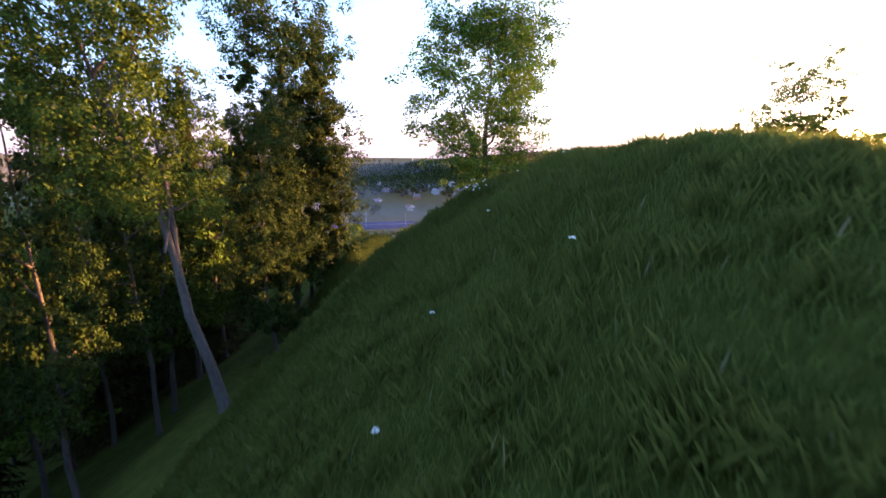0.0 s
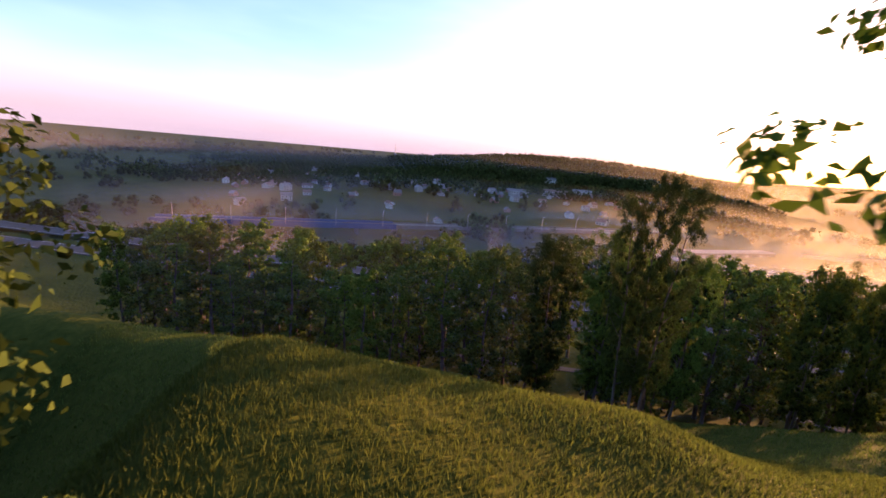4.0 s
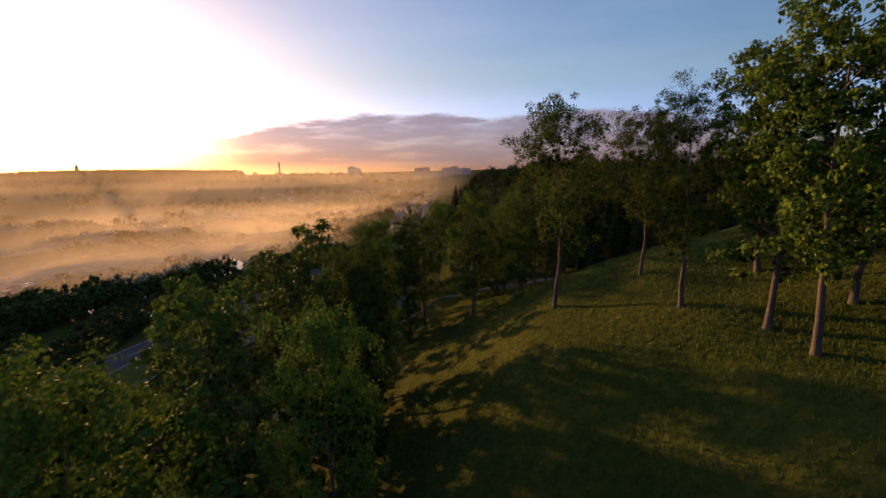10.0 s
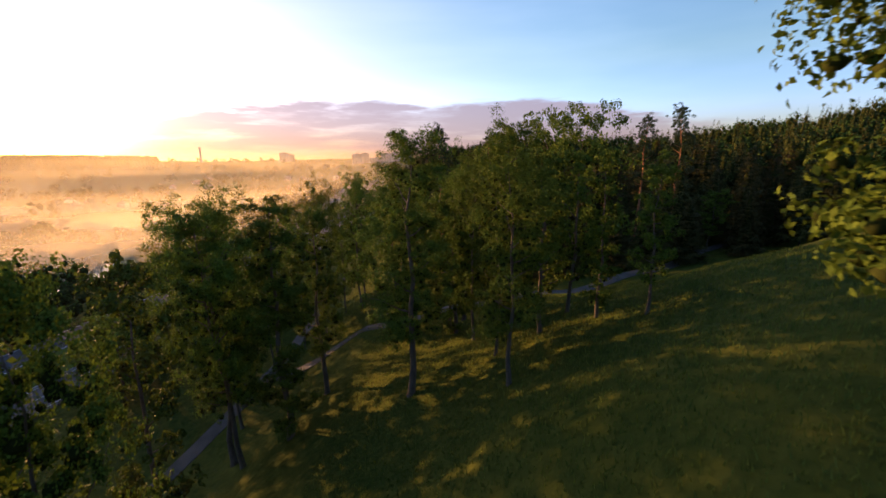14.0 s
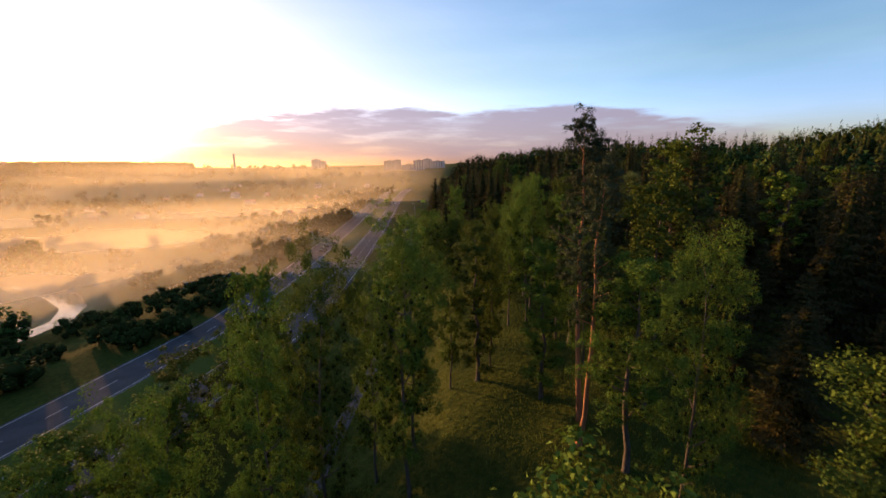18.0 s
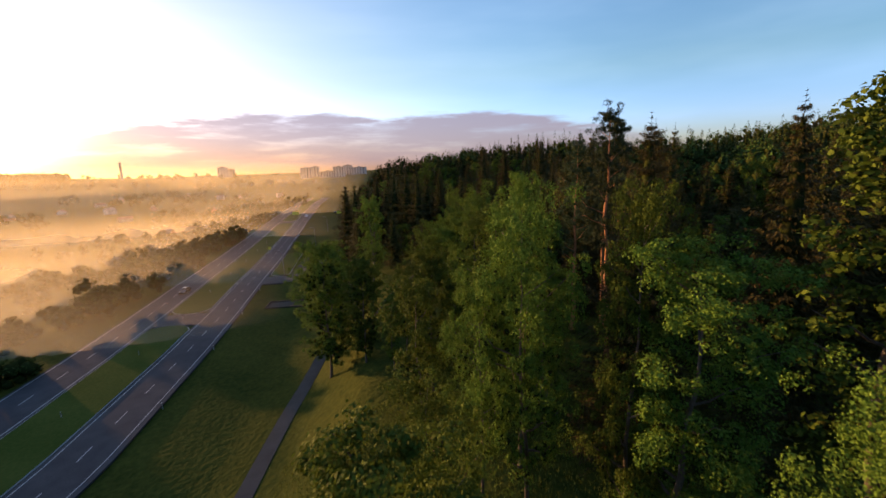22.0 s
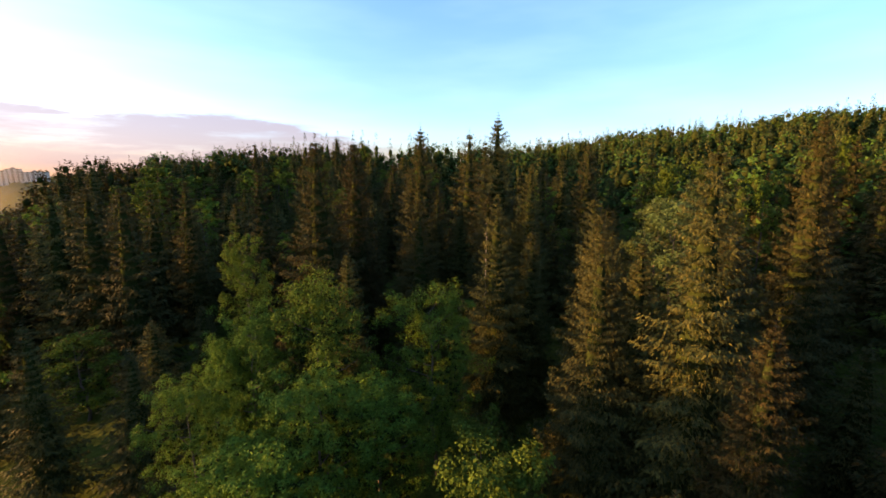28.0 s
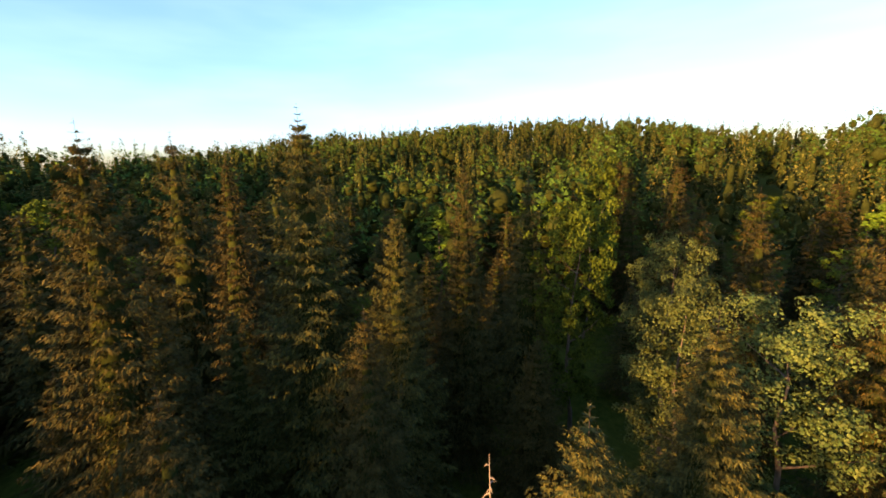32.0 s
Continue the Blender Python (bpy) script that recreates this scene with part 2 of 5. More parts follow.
def noisy(name, a, b, scale, rough=0.85, bump_depth=0.0, fine=8.0, stretch=(1, 1, 1), random_by="", spread=0.25, gloss=0.3):
    """Two colours mixed by noise at two scales, with a bump; tints vary from piece to piece if asked."""
    m = material(name, a, rough, 0.0, gloss)
    n, l = m.node_tree.nodes, m.node_tree.links
    bs = n["Principled BSDF"]
    co, mp = n.new("ShaderNodeTexCoord"), n.new("ShaderNodeMapping")
    mp.inputs["Scale"].default_value = stretch
    l.new(co.outputs["Object"], mp.inputs[0])
    n1, n2 = n.new("ShaderNodeTexNoise"), n.new("ShaderNodeTexNoise")
    n1.inputs["Scale"].default_value, n2.inputs["Scale"].default_value = scale, scale * fine
    n1.inputs["Detail"].default_value, n2.inputs["Detail"].default_value = 4, 3
    l.new(mp.outputs[0], n1.inputs["Vector"]), l.new(mp.outputs[0], n2.inputs["Vector"])
    add = n.new("ShaderNodeMath")
    add.operation = "ADD"
    l.new(n1.outputs[0], add.inputs[0]), l.new(n2.outputs[0], add.inputs[1])
    ramp = n.new("ShaderNodeMapRange")
    ramp.inputs["From Min"].default_value, ramp.inputs["From Max"].default_value = 0.72, 1.28
    l.new(add.outputs[0], ramp.inputs[0])
    mix = n.new("ShaderNodeMix")
    mix.data_type = "RGBA"
    mix.inputs["A"].default_value, mix.inputs["B"].default_value = (*a, 1), (*b, 1)
    l.new(ramp.outputs[0], mix.inputs["Factor"])
    out = mix.outputs["Result"]
    if random_by:
        hsv = n.new("ShaderNodeHueSaturation")
        rnd = n.new("ShaderNodeObjectInfo").outputs["Random"] if random_by == "object" else n.new("ShaderNodeNewGeometry").outputs["Random Per Island"]
        r2 = n.new("ShaderNodeMapRange")
        r2.inputs["To Min"].default_value, r2.inputs["To Max"].default_value = 1 - spread, 1 + spread
        l.new(rnd, r2.inputs[0]), l.new(r2.outputs[0], hsv.inputs["Value"]), l.new(out, hsv.inputs["Color"])
        out = hsv.outputs[0]
    l.new(out, bs.inputs["Base Color"])
    if bump_depth:
        bp = n.new("ShaderNodeBump")
        bp.inputs["Distance"].default_value = bump_depth
        l.new(add.outputs[0], bp.inputs["Height"]), l.new(bp.outputs[0], bs.inputs["Normal"])
    return m


def leaf_material(name, a, b, through=0.35, spread=0.35, hue=(0.485, 0.515)):
    """Leaves: colour by leaf and by tree, part of the light shines through."""
    m = material(name, a, 0.75, 0.0, 0.05)
    n, l = m.node_tree.nodes, m.node_tree.links
    bs, out = n["Principled BSDF"], n["Material Output"]
    geo, info = n.new("ShaderNodeNewGeometry"), n.new("ShaderNodeObjectInfo")
    mix = n.new("ShaderNodeMix")
    mix.data_type = "RGBA"
    mix.inputs["A"].default_value, mix.inputs["B"].default_value = (*a, 1), (*b, 1)
    l.new(geo.outputs["Random Per Island"], mix.inputs["Factor"])
    hsv = n.new("ShaderNodeHueSaturation")
    v, h = n.new("ShaderNodeMapRange"), n.new("ShaderNodeMapRange")
    v.inputs["To Min"].default_value, v.inputs["To Max"].default_value = 1 - spread, 1 + spread
    h.inputs["To Min"].default_value, h.inputs["To Max"].default_value = hue
    l.new(info.outputs["Random"], v.inputs[0]), l.new(info.outputs["Random"], h.inputs[0])
    l.new(v.outputs[0], hsv.inputs["Value"]), l.new(h.outputs[0], hsv.inputs["Hue"]), l.new(mix.outputs["Result"], hsv.inputs["Color"])
    l.new(hsv.outputs[0], bs.inputs["Base Color"])
    tr, sh = n.new("ShaderNodeBsdfTranslucent"), n.new("ShaderNodeMixShader")
    l.new(hsv.outputs[0], tr.inputs[0])
    sh.inputs[0].default_value = through
    l.new(bs.outputs[0], sh.inputs[1]), l.new(tr.outputs[0], sh.inputs[2]), l.new(sh.outputs[0], out.inputs[0])
    return m


GRASS = noisy("meadow grass", (0.028, 0.044, 0.008), (0.066, 0.074, 0.014), 0.09, 0.95, 0.22, 16, gloss=0.02)
BLADE = leaf_material("grass blades", (0.066, 0.098, 0.02), (0.115, 0.145, 0.034), 0.55, 0.1)
BLADE_SHORT = leaf_material("slope grass blades", (0.062, 0.092, 0.018), (0.105, 0.132, 0.03), 0.45, 0.1)
# same grass for the second mound, weaker sunlight put into its colour
BLADE_DIM = leaf_material("dimmed grass blades", (0.046, 0.066, 0.014), (0.08, 0.1, 0.022), 0.45, 0.1)
LEAF = leaf_material("broad leaves", (0.039, 0.076, 0.011), (0.09, 0.138, 0.02), 0.2)
# the broad leaves again, with shade put into the colour
LEAF_SHADED = leaf_material("shaded broad leaves", (0.022, 0.044, 0.01), (0.05, 0.078, 0.016), 0.16)
LEAF_PALE = leaf_material("pale leaves", (0.05, 0.085, 0.028), (0.1, 0.125, 0.042), 0.28)
NEEDLE = leaf_material("spruce needles", (0.026, 0.034, 0.013), (0.074, 0.056, 0.018), 0.12, 0.3, (0.485, 0.535))
NEEDLE_PINE = leaf_material("pine needles", (0.02, 0.038, 0.02), (0.042, 0.058, 0.026), 0.15)
BARK = noisy("grey bark", (0.05, 0.041, 0.034), (0.115, 0.095, 0.078), 2.5, 0.95, 0.04, 6, (1, 1, 0.25))
BARK_SPRUCE = noisy("dark spruce bark", (0.02, 0.015, 0.011), (0.045, 0.034, 0.026), 2.5, 0.95, 0.04, 6, (1, 1, 0.25))
BARK_PINE = noisy("orange pine bark", (0.2, 0.085, 0.04), (0.32, 0.15, 0.075), 2.2, 0.9, 0.04, 6, (1, 1, 0.3))
# dark colour that stands in for shade within the crowns
INNER_SHADE = noisy("crown inner shade", (0.016, 0.022, 0.007), (0.03, 0.038, 0.011), 1.5, 0.95, 0.0, 6, gloss=0.0)
ASPHALT = noisy("asphalt", (0.05, 0.05, 0.055), (0.085, 0.083, 0.085), 0.35, 0.95, 0.01, 30, gloss=0.1)
PATH_ASPHALT = noisy("path asphalt", (0.045, 0.043, 0.042), (0.08, 0.076, 0.072), 0.5, 0.85, 0.01, 30)
PAINT = noisy("worn road paint", (0.3, 0.3, 0.29), (0.55, 0.55, 0.53), 2.0, 0.7)
STAINED = noisy("stained concrete", (0.1, 0.098, 0.095), (0.18, 0.175, 0.165), 0.4, 0.9, 0.01, 12)
CONCRETE = noisy("pale concrete", (0.3, 0.29, 0.27), (0.42, 0.41, 0.38), 0.6, 0.85, 0.01, 12)
PLASTER = noisy("white plaster", (0.28, 0.275, 0.265), (0.42, 0.41, 0.4), 0.3, 0.8, 0.0, 8, random_by="object", spread=0.2)
BRICK_WALL = noisy("red-brown walls", (0.2, 0.09, 0.06), (0.3, 0.14, 0.1), 0.4, 0.85, 0.0, 9, random_by="object", spread=0.3)
ROOF = noisy("roof sheets", (0.1, 0.07, 0.065), (0.22, 0.12, 0.1), 0.4, 0.7, 0.0, 9, random_by="object", spread=0.5)
ROOF_GREY = noisy("grey roof", (0.09, 0.09, 0.095), (0.16, 0.16, 0.165), 0.3, 0.6, 0.0, 9, random_by="object", spread=0.3)
STEEL = material("grey steel", (0.3, 0.31, 0.33), 0.45, 0.8)
BLUE_STEEL = noisy("blue painted steel", (0.015, 0.05, 0.15), (0.03, 0.075, 0.2), 0.5, 0.5)
GLASS_DARK = material("dark window glass", (0.02, 0.025, 0.03), 0.08)
WATER = noisy("river water", (0.02, 0.03, 0.03), (0.03, 0.045, 0.045), 0.05, 0.06, 0.02, 30, gloss=0.5)
SOIL = noisy("bare dark soil", (0.035, 0.028, 0.022), (0.07, 0.055, 0.042), 0.5, 0.95, 0.05, 12)
SIGN_YELLOW = material("yellow sign face", (0.75, 0.62, 0.05), 0.5)
RUBBER = material("tyre rubber", (0.018, 0.018, 0.018), 0.8)
CAR_GREY = material("grey car paint", (0.12, 0.13, 0.15), 0.25, 0.6)
CAR_WHITE = material("white car paint", (0.7, 0.7, 0.7), 0.3)
CAR_DARK = material("dark car paint", (0.03, 0.03, 0.035), 0.25, 0.4)
PETAL = noisy("white petals", (0.7, 0.72, 0.68), (0.85, 0.86, 0.82), 8.0, 0.7)
DEAD = noisy("dead grey wood", (0.16, 0.13, 0.11), (0.28, 0.24, 0.2), 3.0, 0.9, 0.02, 6, (1, 1, 0.3))


def mist_haze(top=32.0, foot=3.0, share=0.42, lane_from=-117.0, lane_to=-165.0, lane_way=(0.889, -0.458, 0)):
    """A thin sheet of ground mist and stand-in haze, with wisps, a soft upper edge and glow set by bearing."""
    m = bpy.data.materials.new("mist and haze sheet")
    m.use_nodes = True
    n, l = m.node_tree.nodes, m.node_tree.links
    n.remove(n["Principled BSDF"])
    out = n["Material Output"]
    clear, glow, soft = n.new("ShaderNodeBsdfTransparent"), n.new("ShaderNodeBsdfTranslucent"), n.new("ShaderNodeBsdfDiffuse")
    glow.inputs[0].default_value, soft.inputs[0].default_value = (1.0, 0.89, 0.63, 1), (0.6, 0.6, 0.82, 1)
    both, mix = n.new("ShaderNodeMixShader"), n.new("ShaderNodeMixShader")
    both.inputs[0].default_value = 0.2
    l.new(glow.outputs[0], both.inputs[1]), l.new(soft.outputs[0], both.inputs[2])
    co, sep, mp, noise_t = n.new("ShaderNodeTexCoord"), n.new("ShaderNodeSeparateXYZ"), n.new("ShaderNodeMapping"), n.new("ShaderNodeTexNoise")
    mp.inputs["Scale"].default_value = (0.008, 0.008, 0.03)
    l.new(co.outputs["Object"], sep.inputs[0]), l.new(co.outputs["Object"], mp.inputs[0]), l.new(mp.outputs[0], noise_t.inputs["Vector"])
    noise_t.inputs["Scale"].default_value, noise_t.inputs["Detail"].default_value = 1.0, 4
    fall, wisp, mul, mul2 = n.new("ShaderNodeMapRange"), n.new("ShaderNodeMapRange"), n.new("ShaderNodeMath"), n.new("ShaderNodeMath")
    fall.interpolation_type = "SMOOTHSTEP"
    for key, v in (("From Min", top), ("From Max", foot), ("To Min", 0.0), ("To Max", 1.0)):
        fall.inputs[key].default_value = v
    for key, v in (("From Min", 0.35), ("From Max", 0.7), ("To Min", 0.45), ("To Max", 1.0)):
        wisp.inputs[key].default_value = v
    mul.operation = mul2.operation = "MULTIPLY"
    l.new(sep.outputs["Z"], fall.inputs[0]), l.new(noise_t.outputs["Fac"], wisp.inputs[0])
    l.new(fall.outputs[0], mul.inputs[0]), l.new(wisp.outputs[0], mul.inputs[1])
    lifted, mul_low = n.new("ShaderNodeMapRange"), n.new("ShaderNodeMath")
    lifted.interpolation_type, mul_low.operation = "SMOOTHSTEP", "MULTIPLY"
    for key, v in (("From Min", 0.0), ("From Max", 5.0), ("To Min", 0.35), ("To Max", 1.0)):
        lifted.inputs[key].default_value = v
    l.new(sep.outputs["Z"], lifted.inputs[0]), l.new(mul.outputs[0], mul_low.inputs[0]), l.new(lifted.outputs[0], mul_low.inputs[1])
    l.new(mul_low.outputs[0], mul2.inputs[0])
    mul2.inputs[1].default_value = share
    # thickest over the meadows on the low sun's bearing, for the haze glow there
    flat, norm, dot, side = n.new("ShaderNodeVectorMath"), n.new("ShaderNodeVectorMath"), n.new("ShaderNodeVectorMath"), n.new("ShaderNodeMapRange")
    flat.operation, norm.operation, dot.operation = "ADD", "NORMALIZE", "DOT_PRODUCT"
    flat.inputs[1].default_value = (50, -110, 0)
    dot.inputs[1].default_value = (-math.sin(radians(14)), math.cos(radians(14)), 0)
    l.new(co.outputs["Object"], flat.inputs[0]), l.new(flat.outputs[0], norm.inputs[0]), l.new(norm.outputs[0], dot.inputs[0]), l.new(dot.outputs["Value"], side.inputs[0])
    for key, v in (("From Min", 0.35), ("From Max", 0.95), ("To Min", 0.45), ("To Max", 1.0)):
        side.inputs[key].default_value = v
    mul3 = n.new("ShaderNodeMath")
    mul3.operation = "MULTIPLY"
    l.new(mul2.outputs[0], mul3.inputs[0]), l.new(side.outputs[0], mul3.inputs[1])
    # haze tint painted by bearing: warm glow sunward, sky blue away from it
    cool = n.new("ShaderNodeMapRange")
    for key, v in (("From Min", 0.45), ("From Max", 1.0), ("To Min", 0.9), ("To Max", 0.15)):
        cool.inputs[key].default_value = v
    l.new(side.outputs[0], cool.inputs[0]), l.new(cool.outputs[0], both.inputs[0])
    # and it thins out before the road
    lane, clear_road, mul4 = n.new("ShaderNodeVectorMath"), n.new("ShaderNodeMapRange"), n.new("ShaderNodeMath")
    lane.operation, mul4.operation = "DOT_PRODUCT", "MULTIPLY"
    lane.inputs[1].default_value = lane_way
    for key, v in (("From Min", lane_from), ("From Max", lane_to), ("To Min", 0.0), ("To Max", 1.0)):
        clear_road.inputs[key].default_value = v
    l.new(co.outputs["Object"], lane.inputs[0]), l.new(lane.outputs["Value"], clear_road.inputs[0])
    l.new(mul3.outputs[0], mul4.inputs[0]), l.new(clear_road.outputs[0], mul4.inputs[1])
    l.new(mul4.outputs[0], mix.inputs[0]), l.new(clear.outputs[0], mix.inputs[1]), l.new(both.outputs[0], mix.inputs[2]), l.new(mix.outputs[0], out.inputs[0])
    return m


MIST, HAZE_HIGH = mist_haze(), mist_haze(75.0, 15.0, 0.19)
MIST_THIN = mist_haze(26.0, 3.0, 0.4)
GLARE_VEIL = mist_haze(47.0, 20.0, 0.11, 85.0, 15.0, (0.458, 0.889, 0))
NEEDLE_FAR = leaf_material("far forest leaves", (0.016, 0.034, 0.011), (0.08, 0.066, 0.019), 0.1, 0.45, (0.465, 0.53))
LEAF_FAR = leaf_material("far leaves", (0.025, 0.055, 0.012), (0.05, 0.09, 0.018), 0.04, 0.35, (0.48, 0.53))
# ---- ground: one sheet, fine under the flight and coarse towards the horizon ----
def steps(a, b, d, far_a, far_b):
    mid = list(np.arange(a, b + 0.01, d))
    lo, hi, s = [], [], d
    while (lo[-1] if lo else a) > far_a:
        s *= 1.13
        lo.append((lo[-1] if lo else a) - s)
    s = d
    while (hi[-1] if hi else b) < far_b:
        s *= 1.13
        hi.append((hi[-1] if hi else b) + s)
    return np.array(lo[::-1] + mid + hi)


gx, gy = steps(-130, 110, 1.6, -4600, 4600), steps(-30, 330, 1.6, -4600, 4600)
mx, my = np.meshgrid(gx, gy)
mz = height(mx, my)
nx, ny = len(gx), len(gy)
idx = np.arange(nx * ny).reshape(ny, nx)
quads = np.stack([idx[:-1, :-1], idx[:-1, 1:], idx[1:, 1:], idx[1:, :-1]], -1).reshape(-1, 4)
ground = part("ground", mesh("ground", np.stack([mx, my, mz], -1).reshape(-1, 3), quads, GRASS, True), None)
tagged(ground, "rolling green grass hill falling to a river plain", "ground", kind="structure")


def strip(name, p0, p1, q0, q1, z, mat, step=4.0, follow=True, thick=0.25):
    """A ribbon of road surface with real thickness, that follows the road's bend."""
    ps = np.linspace(p0, p1, max(2, int((p1 - p0) / step) + 1))
    v, f = [], []
    for pp in ps:
        e = float(edge(pp)) if follow else 0.0
        for q, dz in ((q0, -thick), (q0, 0), (q1, 0), (q1, -thick)):
            v.append((*xy(pp, q + e), z + dz))
    for i in range(len(ps) - 1):
        a = 4 * i
        for k in range(3):
            f.append((a + k, a + 4 + k, a + 5 + k, a + 1 + k))
    f += [(0, 1, 2, 3), (4 * len(ps) - 1, 4 * len(ps) - 2, 4 * len(ps) - 3, 4 * len(ps) - 4)]
    return mesh(name, v, f, mat)


ROAD_Z = 7.5
carriage = part("road", strip("road", -260, 640, -7.6, 0.8, ROAD_Z, ASPHALT), None)
tagged(carriage, "grey asphalt dual carriageway beside the wooded hill", "road", kind="structure")
part("carriageway", strip("carriageway", -260, 640, -26.0, -17.0, ROAD_Z, ASPHALT), None, carriage)
part("crossing", strip("crossing", 219.6, 227.6, -17.0, -7.6, ROAD_Z - 0.004, ASPHALT), None, carriage)
part("crossing", strip("crossing", 405, 416, -17.0, -7.6, ROAD_Z - 0.004, ASPHALT), None, carriage)
for q0 in (-7.0, -0.15, -25.5, -17.75):
    part("edge_line", strip("edge_line", -260, 640, q0, q0 + 0.13, ROAD_Z + 0.012, PAINT, 4.0, True, 0.01), None, carriage, "white painted edge line")
for k in range(64):
    pp = 60 + 8.0 * k
    for q0 in (-3.6, -21.6):
        part("lane_dash", strip("lane_dash", pp, pp + 3.0, q0, q0 + 0.12, ROAD_Z + 0.012, PAINT, 1.5, True, 0.01), None, carriage)


def raised(name, p0, p1, q0, q1, z, label, round_end=4.0):
    """A kerbed grass island with rounded ends."""
    n, v, f = 10, [], []
    outline = []
    w = 0.5 * (q1 - q0)
    r = min(round_end, w)
    for k in range(n + 1):
        a = math.pi * k / n
        outline.append((p1 - r + r * math.sin(a), 0.5 * (q0 + q1) - w * math.cos(a)))
    for pp in np.arange(p1 - r - 6, p0 + r, -6):
        outline.append((pp, q1))
    for k in range(n + 1):
        a = math.pi * k / n
        outline.append((p0 + r - r * math.sin(a), 0.5 * (q0 + q1) + w * math.cos(a)))
    for pp in np.arange(p0 + r + 6, p1 - r, 6):
        outline.append((pp, q0))
    m = len(outline)
    for shrink, dz in ((0, -0.2), (0, 0.0), (0.15, 0.0)):
        for a, b in outline:
            c = b + (shrink if b < 0.5 * (q0 + q1) else -shrink)
            v.append((*xy(a, c + float(edge(a))), z + dz))
    for k in range(m):
        k2 = (k + 1) % m
        f += [(k, k2, m + k2, m + k), (m + k, m + k2, 2 * m + k2, 2 * m + k)]
    ob = part(name, mesh(name, v, f, CONCRETE), None)
    bm = bmesh.new()
    vs = [bm.verts.new((x, y, z + 0.05)) for x, y, _ in v[2 * m:]]
    bm.faces.new(vs)
    bmesh.ops.triangulate(bm, faces=bm.faces)
    part("lawn", bm, LAWN, ob, "mown green grass")
    return tagged(ob, label, "traffic island")


LAWN = noisy("mown lawn", (0.04, 0.07, 0.012), (0.075, 0.095, 0.02), 0.12, 0.95, 0.08, 20, gloss=0.02)
raised("median_island", 20, 219.6, -17.0, -7.6, ROAD_Z + 0.08, "long grass median island between the carriageways")
raised("median_island", 227.6, 405, -17.0, -7.6, ROAD_Z + 0.08, "long grass median island between the carriageways")
raised("median_island", 416, 640, -17.0, -7.6, ROAD_Z + 0.08, "long grass median island between the carriageways")
raised("verge_island", 262, 300, 1.2, 7.4, ROAD_Z + 0.08, "grass island between road and small car park", 2.5)
lot = part("car_park", strip("car_park", 254, 304, 4.0, 21.0, ROAD_Z + 0.02, ASPHALT, 4, False), None)
tagged(lot, "small grey asphalt car park below the wood", "car park", kind="structure")
part("entry", strip("entry", 252, 261, -2.5, 4.0, ROAD_Z + 0.016, ASPHALT, 4, False), None, lot)


def ribbon(name, points, wide, mat, lift=0.07):
    """A footpath that lies on the ground along a line of places."""
    pts = [np.array(points[0], float)]
    for a, b in zip(points, points[1:]):
        a, b = np.array(a, float), np.array(b, float)
        n = max(1, int(np.linalg.norm(b - a) / 2.0))
        pts += [a + (b - a) * (k + 1) / n for k in range(n)]
    pts = np.array(pts)
    for _ in range(6):
        pts[1:-1] = 0.25 * pts[:-2] + 0.5 * pts[1:-1] + 0.25 * pts[2:]
    d = unit2(np.gradient(pts, axis=0))
    side = np.stack([-d[:, 1], d[:, 0]], 1)
    v = []
    for c, s in zip(pts, side):
        zs = max(float(height(*(c + s * k))) for k in (-0.5 * wide, 0, 0.5 * wide)) + lift
        for k, dz in ((-0.5, -0.3), (-0.5, 0), (0.5, 0), (0.5, -0.3)):
            v.append((*(c + s * k * wide), zs + dz))
    f = [(4 * i + k, 4 * i + 4 + k, 4 * i + 5 + k, 4 * i + 1 + k) for i in range(len(pts) - 1) for k in range(3)]
    return part(name, mesh(name, v, f, mat), None)


def unit2(a):
    return a / (np.linalg.norm(a, axis=-1, keepdims=True) + 1e-9)


low = ribbon("footpath", [(-135, 15), (-118, 46), (-107, 70), (-96, 86), (-83, 101), (-66, 121), (-52, 141), (-38, 168), (-27, 186), (-15.6, 204), (-6, 217), (5, 234), (13, 249), (17, 262), (19, 272), (22, 280)], 1.9, PATH_ASPHALT)
tagged(low, "worn grey footpath between hill and road", "footpath", kind="structure")
up = ribbon("footpath_up", [(-57, 136), (-46, 133), (-36, 126), (-23, 120), (-8, 117), (12, 116), (40, 118)], 2.2, PATH_ASPHALT)
tagged(up, "grey footpath climbing into the wood", "footpath", kind="structure")
trail = ribbon("dirt_trail", [(36, 240), (31, 236), (26, 233.3), (21.9, 232), (18, 228.9), (13.9, 225.8), (9, 222), (4, 217)], 0.55, SOIL, 0.03)
tagged(trail, "narrow bare soil trail into the trees", "trail", kind="structure")

# river
rv, rf = [], []
rp = np.array(RIVER, float)
rp = np.concatenate([rp[i] + (rp[i + 1] - rp[i]) * np.linspace(0, 1, 8)[:-1, None] for i in range(len(rp) - 1)])
for _ in range(8):
    rp[1:-1] = 0.25 * rp[:-2] + 0.5 * rp[1:-1] + 0.25 * rp[2:]
rd = unit2(np.gradient(rp, axis=0))
for c, d in zip(rp, rd):
    rv += [(c[0] - d[1] * 5.5, c[1] + d[0] * 5.5, -0.9), (c[0] + d[1] * 5.5, c[1] - d[0] * 5.5, -0.9)]
rf = [(2 * i, 2 * i + 2, 2 * i + 3, 2 * i + 1) for i in range(len(rp) - 1)]
river = part("water", mesh("water", rv, rf, WATER), None)
tagged(river, "calm river mirroring the bright sky", "river", kind="structure")

